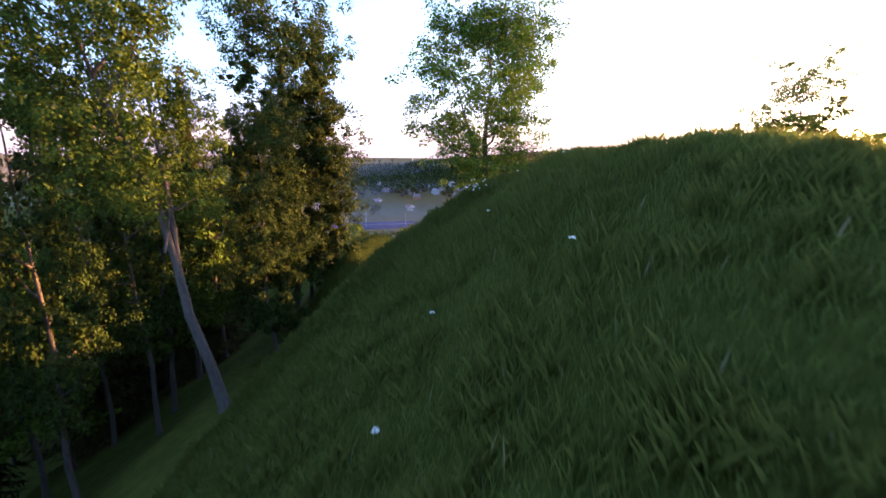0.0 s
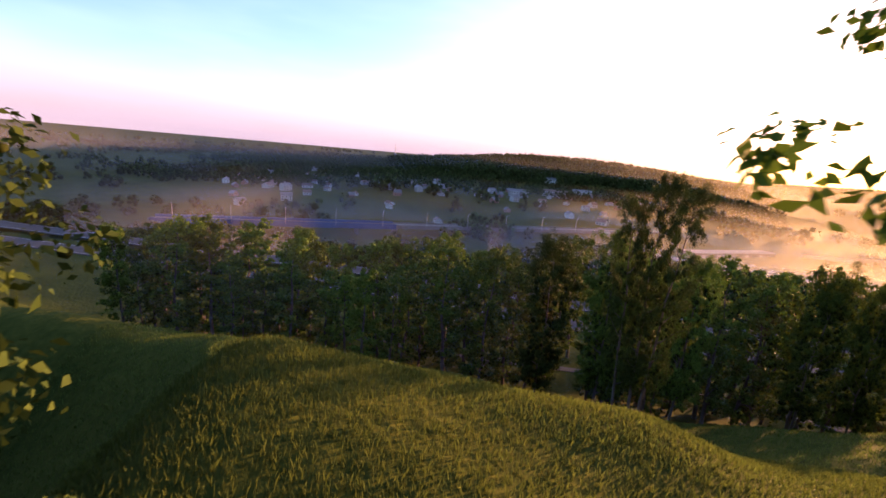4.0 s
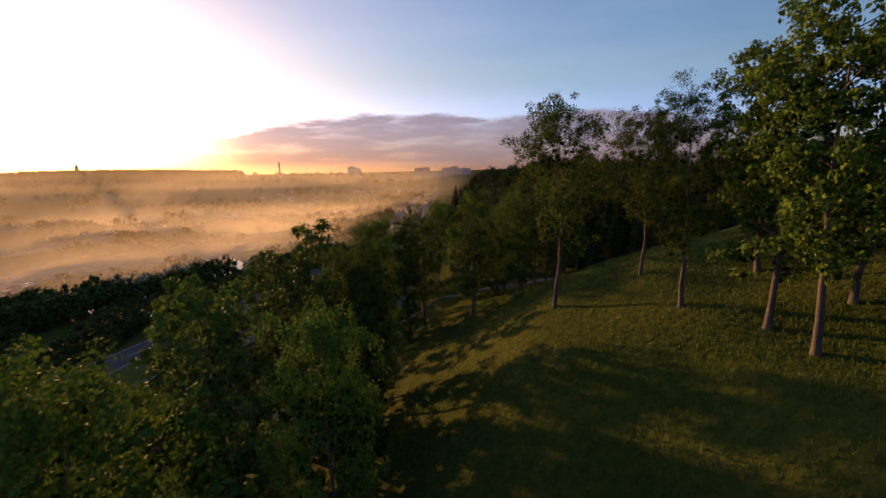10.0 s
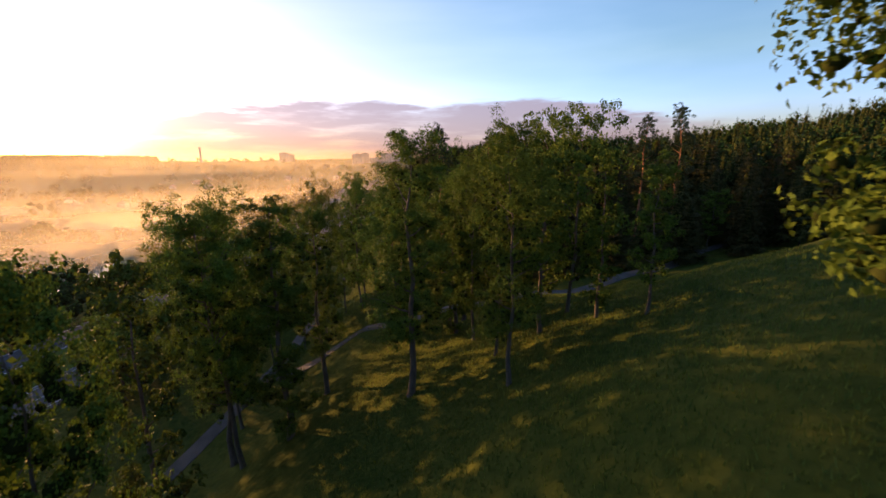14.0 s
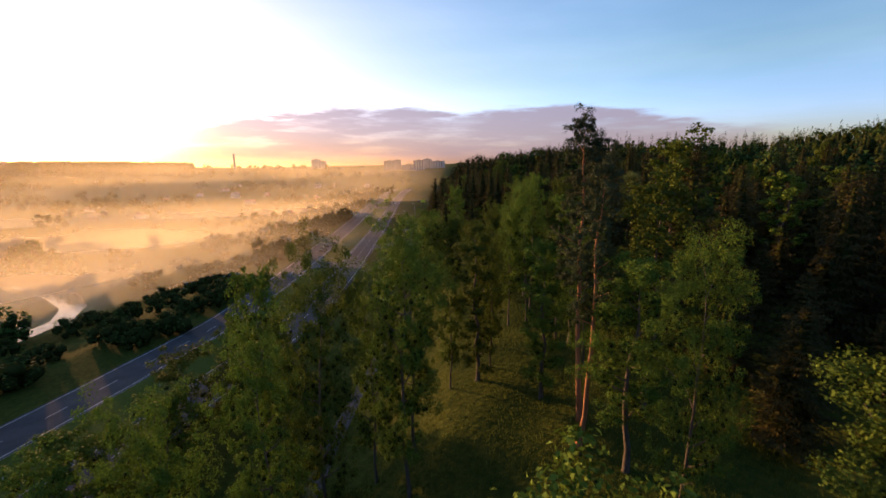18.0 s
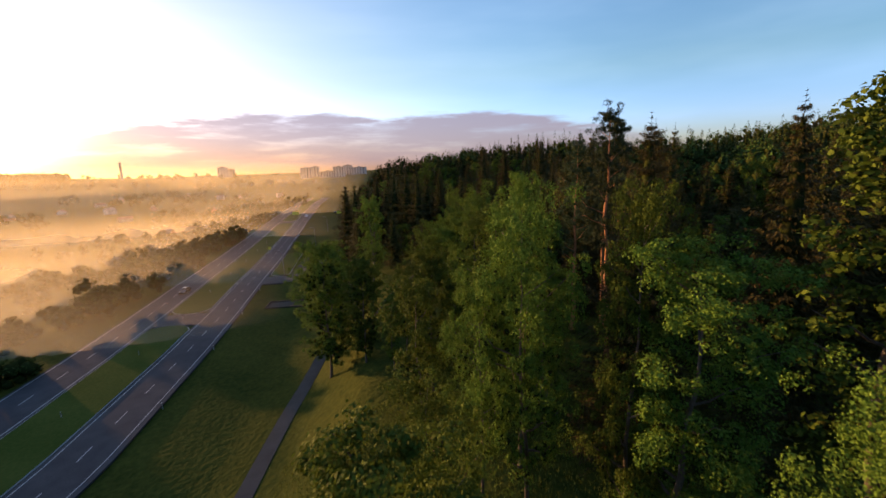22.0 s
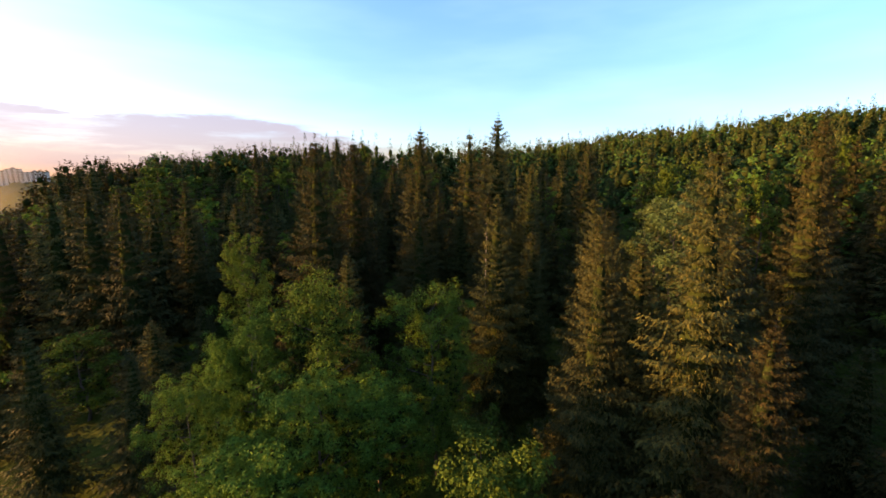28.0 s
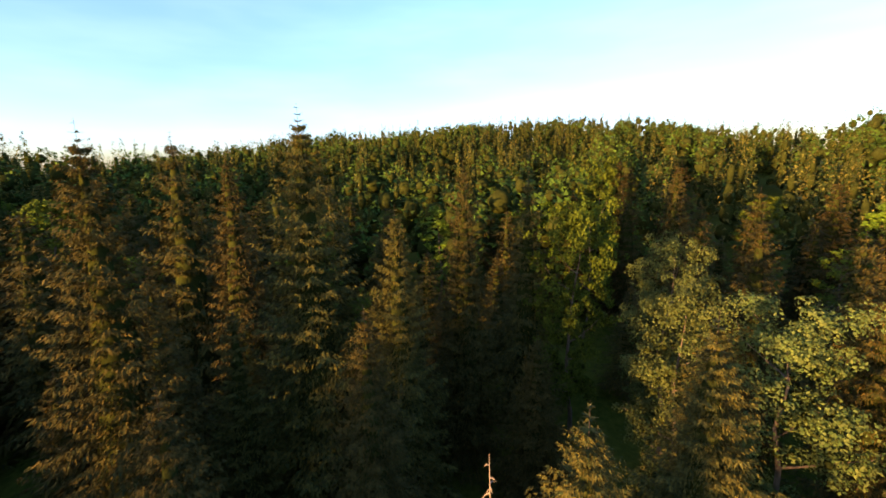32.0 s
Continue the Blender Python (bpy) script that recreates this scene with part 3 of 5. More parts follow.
# valley mist and distance haze on upright sheets, one behind another
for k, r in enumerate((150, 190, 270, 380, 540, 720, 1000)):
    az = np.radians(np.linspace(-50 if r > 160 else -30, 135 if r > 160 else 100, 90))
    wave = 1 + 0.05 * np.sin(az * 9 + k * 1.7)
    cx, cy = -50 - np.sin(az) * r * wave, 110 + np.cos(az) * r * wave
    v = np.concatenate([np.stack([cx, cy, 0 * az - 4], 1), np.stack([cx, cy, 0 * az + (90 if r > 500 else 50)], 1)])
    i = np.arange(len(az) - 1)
    ob = part("mist_bank", mesh("mist_bank", v, np.stack([i, i + 1, i + 1 + len(az), i + len(az)], 1), HAZE_HIGH if r > 500 else MIST if r > 160 else MIST_THIN), None)
    tagged(ob, "thin sheet of mist and painted haze over the valley", "mist", "mist banks", "stuff")
# an added sheet that paints sun glare over the tree belt below the hill
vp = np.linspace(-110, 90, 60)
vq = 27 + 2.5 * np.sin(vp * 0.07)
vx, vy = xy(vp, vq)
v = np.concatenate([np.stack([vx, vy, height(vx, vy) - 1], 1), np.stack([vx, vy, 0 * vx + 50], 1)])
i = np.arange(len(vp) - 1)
ob = part("mist_bank", mesh("mist_bank", v, np.stack([i, i + 1, i + 1 + len(vp), i + len(vp)], 1), GLARE_VEIL), None)
tagged(ob, "thin sheet of stand-in sun glare along the tree belt", "mist", "mist banks", "stuff")
# ---- trees ----
def tube(points, radii, sides=7):
    """Verts and quads of a bent tapering tube."""
    pts = np.asarray(points, float)
    v, f = [], []
    for i, c in enumerate(pts):
        d = pts[min(i + 1, len(pts) - 1)] - pts[max(i - 1, 0)]
        d = d / np.linalg.norm(d) if np.linalg.norm(d) > 1e-6 else np.array([0.0, 0, 1])
        a = np.cross(d, (0, 1, 0) if abs(d[1]) < 0.9 else (1, 0, 0))
        a = a / np.linalg.norm(a)
        b = np.cross(d, a)
        for k in range(sides):
            w = 2 * math.pi * k / sides
            v.append(c + radii[i] * (a * math.cos(w) + b * math.sin(w)))
    for i in range(len(pts) - 1):
        for k in range(sides):
            k2 = (k + 1) % sides
            f.append((i * sides + k, i * sides + k2, (i + 1) * sides + k2, (i + 1) * sides + k))
    return np.array(v), np.array(f)


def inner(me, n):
    """The last n faces of a crown are its cores, dark for the shade inside."""
    me.materials.append(INNER_SHADE)
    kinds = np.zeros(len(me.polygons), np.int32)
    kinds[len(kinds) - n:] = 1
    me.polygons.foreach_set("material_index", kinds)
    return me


def leaves(centres, normals, sizes, rng, ratio=0.62, fold=0.25, along=None):
    """One folded four-cornered leaf at each centre."""
    n = len(centres)
    t = np.cross(normals, rng.normal(size=(n, 3))) if along is None else along - normals * (along * normals).sum(1, keepdims=True)
    t /= np.linalg.norm(t, axis=1, keepdims=True) + 1e-9
    b = np.cross(normals, t)
    s = sizes[:, None]
    lift = normals * s * fold
    v = np.stack([centres - t * s, centres + b * s * ratio + lift, centres + t * s, centres - b * s * ratio + lift], 1)
    return v.reshape(-1, 3), np.arange(4 * n).reshape(n, 4)


def unit(a):
    return a / (np.linalg.norm(a, axis=-1, keepdims=True) + 1e-9)


ICO = unit(np.array([(a, b * 1.618, 0) for a in (-1, 1) for b in (-1, 1)] + [(0, a, b * 1.618) for a in (-1, 1) for b in (-1, 1)] + [(b * 1.618, 0, a) for a in (-1, 1) for b in (-1, 1)], float))
ICO_FACES = np.array([f for f in itertools.combinations(range(12), 3) if all(np.linalg.norm(ICO[a] - ICO[b]) < 1.2 for a, b in itertools.combinations(f, 2))])
ICO_FACES = np.array([f if np.dot(np.cross(ICO[f[1]] - ICO[f[0]], ICO[f[2]] - ICO[f[0]]), ICO[f[0]]) > 0 else f[::-1] for f in ICO_FACES])


def cores(centres, radii, rng, flat=0.75):
    """Stand-in for the dense, shaded inside of each clump: a small uneven dark knot."""
    n = len(centres)
    v = np.asarray(centres)[:, None] + ICO[None] * (np.asarray(radii)[:, None] * rng.uniform(0.75, 1.15, (n, 12)))[..., None] * np.array([1, 1, flat])
    f = (ICO_FACES[None] + 12 * np.arange(n)[:, None, None]).reshape(-1, 3)
    return v.reshape(-1, 3), f


def leafy_tree(name, seed, tall, wide, clear, limbs, clumps, per, leaf, mat, bark, lean=0.0, gaps=0.0, top_heavy=0.6, thick=1.0, ratio=0.62, fork=False, taper=0.0, core=0.34):
    """A broad-leaved tree: bent trunk, limbs, and a crown of leaf clumps with gaps."""
    rng = np.random.default_rng(seed)
    ob = new(name)
    hs = np.linspace(0, 1, 9)
    wob = rng.normal(size=(9, 2)).cumsum(0) * 0.012 * tall
    wob -= wob[0]
    trunk = np.stack([wob[:, 0] + lean * hs ** 1.5 * tall, wob[:, 1], hs * tall * 0.93], 1)
    r0 = (0.0105 * tall + 0.04) * thick
    hs = np.concatenate([[0, 0.02], hs[1:]])
    trunk = np.concatenate([trunk[:1], [trunk[0] * 0.84 + trunk[1] * 0.16], trunk[1:]])
    rad = r0 * (0.55 * np.exp(-hs * 60) + (1 - hs) ** 0.8 + 0.06)
    part("trunk", mesh("trunk", *tube(trunk, rad, 9), bark, True), None, ob)
    if fork:
        h0 = clear * 0.72 * tall
        b0 = np.array([np.interp(h0, trunk[:, 2], trunk[:, j]) for j in range(2)] + [h0])
        stem = [b0 + np.array([0.9 * u ** 0.8, 0.5 * u, 1.0 * u]) * np.array([0.13 * tall, 0.08 * tall, 0.5 * tall]) for u in (0, 0.25, 0.5, 0.75, 1.0)]
        part("stem", mesh("stem", *tube(stem, r0 * np.array([0.62, 0.52, 0.4, 0.25, 0.1]), 8), bark, True), None, ob)
    tips = []
    for i in range(limbs):
        h = clear + (0.97 - clear) * ((i + rng.uniform(0.1, 0.9)) / limbs)
        k = (h - clear) / (1 - clear)
        reach = 0.5 * wide * (math.sin(math.pi * min(1, (k * 0.86 + 0.12))) ** top_heavy) * rng.uniform(0.7, 1.12) * (1 - taper * k) * (1 + taper * rng.uniform(-0.4, 0.3))
        a = i * 2.399 + rng.uniform(-0.5, 0.5)
        start = np.array([np.interp(h * tall, trunk[:, 2], trunk[:, j]) for j in range(2)] + [min(h * tall, trunk[-1, 2])])
        rise = rng.uniform(0.15, 0.55) + 0.5 * k
        d = np.array([math.cos(a), math.sin(a), 0])
        pts = [start + d * reach * s + np.array([0, 0, 1]) * reach * rise * s ** 1.25 + rng.normal(size=3) * 0.05 * reach * s for s in (0, 0.25, 0.5, 0.75, 1.0)]
        rr = r0 * 0.42 * (1 - 0.6 * k) * np.array([1, 0.75, 0.52, 0.33, 0.16])
        if i % 3 == 0:
            part("limb", mesh("limb", *tube(pts, rr, 5), bark, True), None, ob)
        tips.append(np.array(pts))
    big = 0.046 * wide + 0.27
    cs, room = [], 0.5 * big
    for c in range(clumps * 5):
        if len(cs) >= clumps:
            break
        pts = tips[rng.integers(len(tips))]
        u = rng.uniform(0.3, 1.05) ** 0.8 * 4
        i = min(int(u), 3)
        base = pts[i] + (pts[i + 1] - pts[i]) * (u - i) + rng.normal(size=3) * np.array([0.07, 0.07, 0.05]) * wide
        if base[2] < clear * tall * 0.8 or (cs and np.min(np.linalg.norm(np.array(cs) - base, axis=1)) < room):
            continue
        cs.append(base)
    cs = np.array(cs)
    axis = np.stack([np.interp(cs[:, 2], trunk[:, 2], trunk[:, 0]), np.interp(cs[:, 2], trunk[:, 2], trunk[:, 1]), cs[:, 2] * 0.92], 1)
    rad_c = rng.uniform(0.6, 1.3, len(cs)) * big * (1 - 0.55 * taper * np.clip((cs[:, 2] / tall - clear) / (1 - clear), 0, 1))
    d = unit(rng.normal(size=(len(cs), per, 3)) + 0.45 * unit(cs - axis)[:, None] + np.array([0, 0, 0.3]))
    pos = cs[:, None] + d * rad_c[:, None, None] * rng.uniform(0.4, 1.0, (len(cs), per, 1)) ** 0.8 * rng.uniform(0.85, 1.3, (len(cs), per, 1)) * np.array([1, 1, 0.75])
    nor = unit(d + rng.normal(size=d.shape) * 0.5 + np.array([0, 0, 0.25]))
    size = leaf * rng.uniform(0.6, 1.3, len(cs) * per)
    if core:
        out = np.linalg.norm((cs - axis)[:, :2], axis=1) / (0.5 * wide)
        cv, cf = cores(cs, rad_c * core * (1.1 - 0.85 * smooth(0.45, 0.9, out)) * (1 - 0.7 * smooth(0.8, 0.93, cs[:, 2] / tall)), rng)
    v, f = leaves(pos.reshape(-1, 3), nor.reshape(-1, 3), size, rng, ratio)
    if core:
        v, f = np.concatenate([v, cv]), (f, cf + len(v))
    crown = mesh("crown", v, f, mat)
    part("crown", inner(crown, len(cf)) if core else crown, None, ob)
    ob["tall"] = float(max(v[:, 2].max(), tall * 0.93))
    return ob


def spruce_tree(name, seed, tall, wide, clear, whorls, arms, sprays, mat, bark, spray=0.2):
    """A spruce: straight trunk, whorls of drooping boughs with side twigs hanging from them."""
    rng = np.random.default_rng(seed)
    ob = new(name)
    hs = np.linspace(0, 1, 6)
    part("trunk", mesh("trunk", *tube(np.stack([0 * hs, 0 * hs, hs * tall], 1), (0.0085 * tall + 0.03) * (1.02 - hs), 7), bark, True), None, ob)
    pos, wid, tan = [], [], []
    up = np.array([0, 0, 1.0])
    for i in range(whorls):
        k = (i + rng.uniform(-0.2, 0.5)) / whorls
        h = tall * (clear + (0.97 - clear) * k)
        reach = 0.5 * wide * (max(0.0, 1 - k) ** 0.66 + 0.02) * rng.uniform(0.8, 1.15)
        for j in range(arms):
            a = 2 * math.pi * (j / arms) + i * 1.3 + rng.uniform(-0.45, 0.45)
            ln = reach * rng.uniform(0.6, 1.2)
            d = np.array([math.cos(a), math.sin(a), 0])
            side = np.array([-d[1], d[0], 0])
            n = max(6, int(sprays * (0.2 + 0.8 * (1 - k))))
            s = rng.uniform(0.04, 1.0, n) ** 0.85
            fall, lift = 0.6 * (1 - k) - 0.2 * k, 0.28
            sign = np.where(rng.random(n) < 0.5, -1.0, 1.0)
            off = rng.uniform(0, 1, n) ** 1.3 * 0.36 * ln * (1.1 - 0.85 * s)
            z = (-fall * s + lift * s ** 2.4) * ln - off * (0.15 + 0.5 * (1 - k)) - rng.uniform(0, 0.2, n)
            pos.append(up * h + d * (s * ln + 0.35 * off)[:, None] + side * (sign * off)[:, None] + up * z[:, None])
            t = unit(d * rng.uniform(0.2, 1.0, n)[:, None] + side * (sign * rng.uniform(0.0, 0.9, n))[:, None] - up * rng.uniform(0.1, 0.9, n)[:, None])
            tan.append(t * (spray * (0.6 + 0.2 * ln) * rng.uniform(0.6, 1.35, n))[:, None])
            w = unit(np.cross(t, rng.normal(size=(n, 3)) * 0.5 + up + d * 0.5))
            wid.append(w * np.linalg.norm(tan[-1], axis=1, keepdims=True) * 0.36)
    tip = np.repeat(np.array([[0.0, 0, tall * (0.88 + 0.014 * i)] for i in range(9)]), 9, 0)
    out = unit(rng.normal(size=(81, 3)) * np.array([1, 1, 0.1]) + up * 0.12) * np.repeat(np.linspace(0.6, 0.08, 9), 9)[:, None]
    pos.append(tip), tan.append(out), wid.append(unit(np.cross(out, up)) * 0.07)
    pos, wid, tan = (np.concatenate(q) for q in (pos, wid, tan))
    v = np.stack([pos - wid, pos + wid, pos + tan * 2], 1).reshape(-1, 3)
    f = np.arange(len(v)).reshape(-1, 3)
    # dark solid cone in place of the shade among the boughs
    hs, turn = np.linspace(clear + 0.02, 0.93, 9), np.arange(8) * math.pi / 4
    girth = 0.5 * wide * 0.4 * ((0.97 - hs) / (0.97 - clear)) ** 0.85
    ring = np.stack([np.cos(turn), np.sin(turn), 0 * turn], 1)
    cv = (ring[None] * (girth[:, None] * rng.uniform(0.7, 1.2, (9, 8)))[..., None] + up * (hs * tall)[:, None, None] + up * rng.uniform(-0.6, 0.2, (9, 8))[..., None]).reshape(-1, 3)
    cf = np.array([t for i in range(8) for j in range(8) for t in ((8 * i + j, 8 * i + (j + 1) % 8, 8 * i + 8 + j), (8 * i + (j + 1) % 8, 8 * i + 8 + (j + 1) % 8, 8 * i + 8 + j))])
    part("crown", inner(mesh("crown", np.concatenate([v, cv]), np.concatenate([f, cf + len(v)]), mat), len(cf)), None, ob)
    ob["tall"] = float(tall * 1.01)
    return ob


def dead_tree(name, seed, tall):
    """A bare standing dead spruce with short broken twigs."""
    rng = np.random.default_rng(seed)
    ob = new(name)
    hs = np.linspace(0, 1, 6)
    part("trunk", mesh("trunk", *tube(np.stack([0.02 * tall * hs ** 2, 0 * hs, hs * tall], 1), 0.16 * (1.05 - hs), 7), DEAD, True), None, ob)
    for i in range(46):
        k = rng.uniform(0.35, 0.98)
        a, ln = rng.uniform(0, 6.28), rng.uniform(0.3, 0.9) * (1.25 - k)
        p0 = np.array([0.02 * tall * k * k, 0, k * tall])
        d = np.array([math.cos(a), math.sin(a), rng.uniform(-0.5, 0.1)])
        part("twig", mesh("twig", *tube([p0, p0 + d * ln * 0.6, p0 + d * ln + np.array([0, 0, -0.1])], [0.03, 0.02, 0.008], 4), DEAD), None, ob)
    ob["tall"] = float(tall)
    return ob


DEPOT = []          # prototypes stand aside and are removed after copying


def proto(ob):
    DEPOT.append(ob)
    return ob


def leafy_set(name, seed, tall, forms, limbs, clumps, per, leaf, mat, top_heavy=0.45, core=0.36):
    return [proto(leafy_tree(name, seed + i, tall, w, c, limbs, clumps, per, leaf, mat, BARK, 0.0, 0, top_heavy, core=core)) for i, (w, c) in enumerate(forms)]


OAK_FORMS, SLIM_FORMS = [(10.5, 0.27), (9.5, 0.2), (12, 0.17), (10, 0.31)], [(6.4, 0.2), (5.4, 0.08), (7.2, 0.26)]
OAKS_FINE = leafy_set("broadleaf_tree", 11, 22, OAK_FORMS[:3], 36, 420, 108, 0.084, LEAF)
OAKS = leafy_set("broadleaf_tree", 11, 22, OAK_FORMS, 30, 340, 34, 0.18, LEAF)
OAKS_MID = leafy_set("broadleaf_tree", 21, 22, OAK_FORMS, 24, 280, 18, 0.28, LEAF)
HEDGES = leafy_set("leafy_tree", 121, 22, [(7.6, 0.06), (6.6, 0.1), (8.6, 0.04)], 26, 300, 19, 0.24, LEAF, 0.3)
OAKS_FAR = leafy_set("broadleaf_tree", 131, 22, OAK_FORMS[:2], 18, 170, 11, 0.42, LEAF)
SLIMS_FINE = leafy_set("slender_tree", 31, 22, SLIM_FORMS, 34, 400, 115, 0.072, LEAF, 0.35)
SLIMS = leafy_set("slender_tree", 31, 22, SLIM_FORMS, 28, 310, 31, 0.155, LEAF, 0.35)
SLIMS_MID = leafy_set("slender_tree", 41, 22, SLIM_FORMS, 24, 260, 16, 0.25, LEAF, 0.35)
BIRCH = leafy_set("birch_tree", 51, 20, [(7.5, 0.22), (6.5, 0.22)], 26, 330, 55, 0.1, LEAF_PALE)
BUSHES = leafy_set("bushy_tree", 61, 12, [(7.0, 0.06), (6.0, 0.05)], 24, 270, 54, 0.1, LEAF)
SPRUCES_FINE = [proto(spruce_tree("spruce_tree", 71 + i, 24, (9.6, 8.6, 10.4)[i], (0.06, 0.1, 0.05)[i], 46, 10, 215, NEEDLE, BARK_SPRUCE, 0.1)) for i in range(3)]
SPRUCES = [proto(spruce_tree("spruce_tree", 71 + i, 24, (9.6, 8.6, 10.4)[i], (0.06, 0.12, 0.05)[i], 36, 9, 90, NEEDLE, BARK_SPRUCE, 0.165)) for i in range(3)]
SPRUCES_FAR = [proto(spruce_tree("spruce_tree", 81 + i, 24, (9.0, 8.0, 9.8)[i], (0.12, 0.18, 0.1)[i], 30, 8, 42, NEEDLE, BARK_SPRUCE, 0.27)) for i in range(3)]
LOW_OAKS = leafy_set("broadleaf_tree", 141, 22, [(11, 0.12), (10, 0.1)], 44, 560, 74, 0.105, LEAF, 0.45, 0.55)
ROUND_OAK = [proto(leafy_tree("broadleaf_tree", 171, 22, 11.5, 0.34, 34, 420, 62, 0.11, LEAF, BARK, 0.0, 0, 0.85, 0.9))]
# three close stems, maples and bank trees carry shade in their leaf colour
CLOTHED = leafy_set("slender_tree", 31, 22, SLIM_FORMS[:2], 34, 380, 100, 0.075, LEAF_SHADED, 0.35)
MAPLES = leafy_set("maple_tree", 151, 22, [(11, 0.1), (10, 0.08)], 50, 700, 88, 0.1, LEAF_SHADED, 0.4, 0.62)
BANK_TREES = leafy_set("bank_tree", 161, 22, OAK_FORMS[:2], 34, 380, 60, 0.12, LEAF_SHADED, 0.45, 0.4)
TALL_OAK = [proto(leafy_tree("broadleaf_tree", 101, 22, 11.0, 0.44, 40, 720, 78, 0.098, LEAF, BARK, 0.0, 0, 0.8, 1.25, 0.62, True, 0.0, 0.0))]
PINES = [proto(leafy_tree("pine_tree", 91 + i, 26, (7.2, 6.2)[i], (0.36, 0.44)[i], 34, 230, 80, 0.13, NEEDLE_PINE, BARK_PINE, 0.015, 0.3, 0.7, 0.85, 0.24, False, 0.62, 0.3)) for i in range(2)]


def tree(protos, x, y, top, wide=1.0, turn=None, label="", group="", lean=(0, 0), rng=random):
    """A copy of a prototype, rooted in the ground at x, y, whose tip reaches the height top."""
    src = protos[rng.randrange(len(protos))]
    z = ground_z(x, y) - 0.15
    s = (top - z) / src["tall"]
    a = rng.uniform(0, 360) if turn is None else turn
    ob = copy_thing(src, pose(x, y, z, lean[0], lean[1], 0) @ pose(0, 0, 0, 0, 0, a) @ Matrix.Diagonal((s * wide, s * wide, s, 1)))
    return tagged(ob, label, "tree", group)


def finish():
    for src in DEPOT:
        for o in (*src.children_recursive, src):
            bpy.data.objects.remove(o)
random.seed(5)
G1, G2, G3, G4 = "trees on the grass hill", "trees along the lower path", "trees of the mixed wood", "trees below the mound"
OAK_L = "full green broad-leaved tree on the grass slope"
SLIM_L = "slender tree leafy down to its grey trunk"
TAKEN = []


def free(x, y, d):
    for a, b in TAKEN:
        if (a - x) ** 2 + (b - y) ** 2 < d * d:
            return False
    TAKEN.append((x, y))
    return True


# the stretch of country that the path crosses
LINE = [(0, 0), (-25, 7), (-45, 9), (-66, 15), (-77, 27), (-74, 45), (-64, 61), (-56, 88), (-43, 124), (-27, 149), (-12, 172), (-3, 191), (8, 203), (22, 216), (37, 220), (48, 214)]
line_pts = np.concatenate([np.linspace(a, b, 8) for a, b in zip(LINE, LINE[1:])])


def beside(x, y):
    return np.hypot(line_pts[:, 0] - x, line_pts[:, 1] - y).min()


def grove(protos, rows, wide, label, group):
    for x, y, top in rows:
        TAKEN.append((x, y))
        fine = {id(OAKS): OAKS_FINE, id(SLIMS): SLIMS_FINE, id(SPRUCES): SPRUCES_FINE, id(HEDGES): LOW_OAKS}.get(id(protos), protos)
        off = beside(x, y)
        coarse = {id(OAKS): OAKS_MID, id(SLIMS): SLIMS_MID}.get(id(protos), protos)
        near = 24 if protos is SPRUCES or protos is LOW_OAKS else 20 if protos is OAKS else 15
        tree(fine if off < near else protos if off < 32 else coarse, x, y, top, (0.7 if protos is HEDGES and off < near else 1.0) * wide * random.uniform(0.9, 1.1), None, label, group)


# x, y and the height of the tip
fork = tree(TALL_OAK, -37.4, 17.5, 67.5, 1.1, 200, "tall tree with forked dark trunk between two mounds", G1, (5.0, -1.0))
TAKEN.append((-37.7, 16.7))
rg = np.random.default_rng(4)
for k in range(9):
    a, h, ln = rg.uniform(0, 6.28), rg.uniform(6.0, 9.6), rg.uniform(1.2, 3.4)
    d = np.array([math.cos(a), math.sin(a), 0])
    pts = [np.array([0, 0, h]) + d * ln * u + np.array([0, 0, ln * (0.15 * u + 0.3 * u * u)]) + rg.normal(size=3) * 0.1 * u for u in (0, 0.3, 0.6, 0.8, 1.0)]
    part("dead_branch", mesh("dead_branch", *tube(pts, [0.05, 0.04, 0.028, 0.018, 0.008], 5), BARK, True), None, fork, "bare leafless branch")
grove(MAPLES, [(-45.8, -3.2, 70)], 0.92, "huge dense leafy tree at the foot of the mound", G4)
grove(MAPLES, [(-46.3, -1.4, 63), (-37.2, -4.2, 59)], 0.66, "dark leafy tree at the foot of the mound", G4)
leaning = tree(TALL_OAK, -21.9, -5.2, 66.0, 0.72, 120, "leaning tree with a dark forked trunk on the shaded bank", G4, (13.0, -2.5))
part("dead_branch", mesh("dead_branch", *tube([(0, 0, 8.2), (1.0, 0.5, 9.6), (1.9, 0.9, 11.4), (2.4, 1.0, 12.9)], [0.09, 0.07, 0.05, 0.02], 6), BARK, True), None, leaning, "bare leafless branch")
grove(BANK_TREES, [(-35, -13.3, 62), (-43, -20.2, 60), (-27, -15, 62), (-24, -20, 60), (-31, -22, 62), (-39, -28, 59)], 0.55, "tall thin-trunked tree on the shaded bank", G4)
grove(SPRUCES_FINE, [(-60.4, -15.5, 66)], 0.85, "tall spruce standing over leafy trees", G4)
grove(SPRUCES, [(-66, -24, 60), (-52, -26, 60)], 0.7, "tall spruce behind leafy trees", G4)
grove(OAKS, [(-40, 51, 57), (-45.5, 53, 55.5), (-46, 59.5, 54.5), (-46.5, 49.5, 57.5), (-36, 60, 58), (-34, 48, 59)], 0.92, OAK_L, G1)
grove(ROUND_OAK, [(-41.5, 68.3, 53.5), (-50.3, 71, 54.5)], 1.0, "tall round-crowned tree with pale forked trunk on the slope", G1)
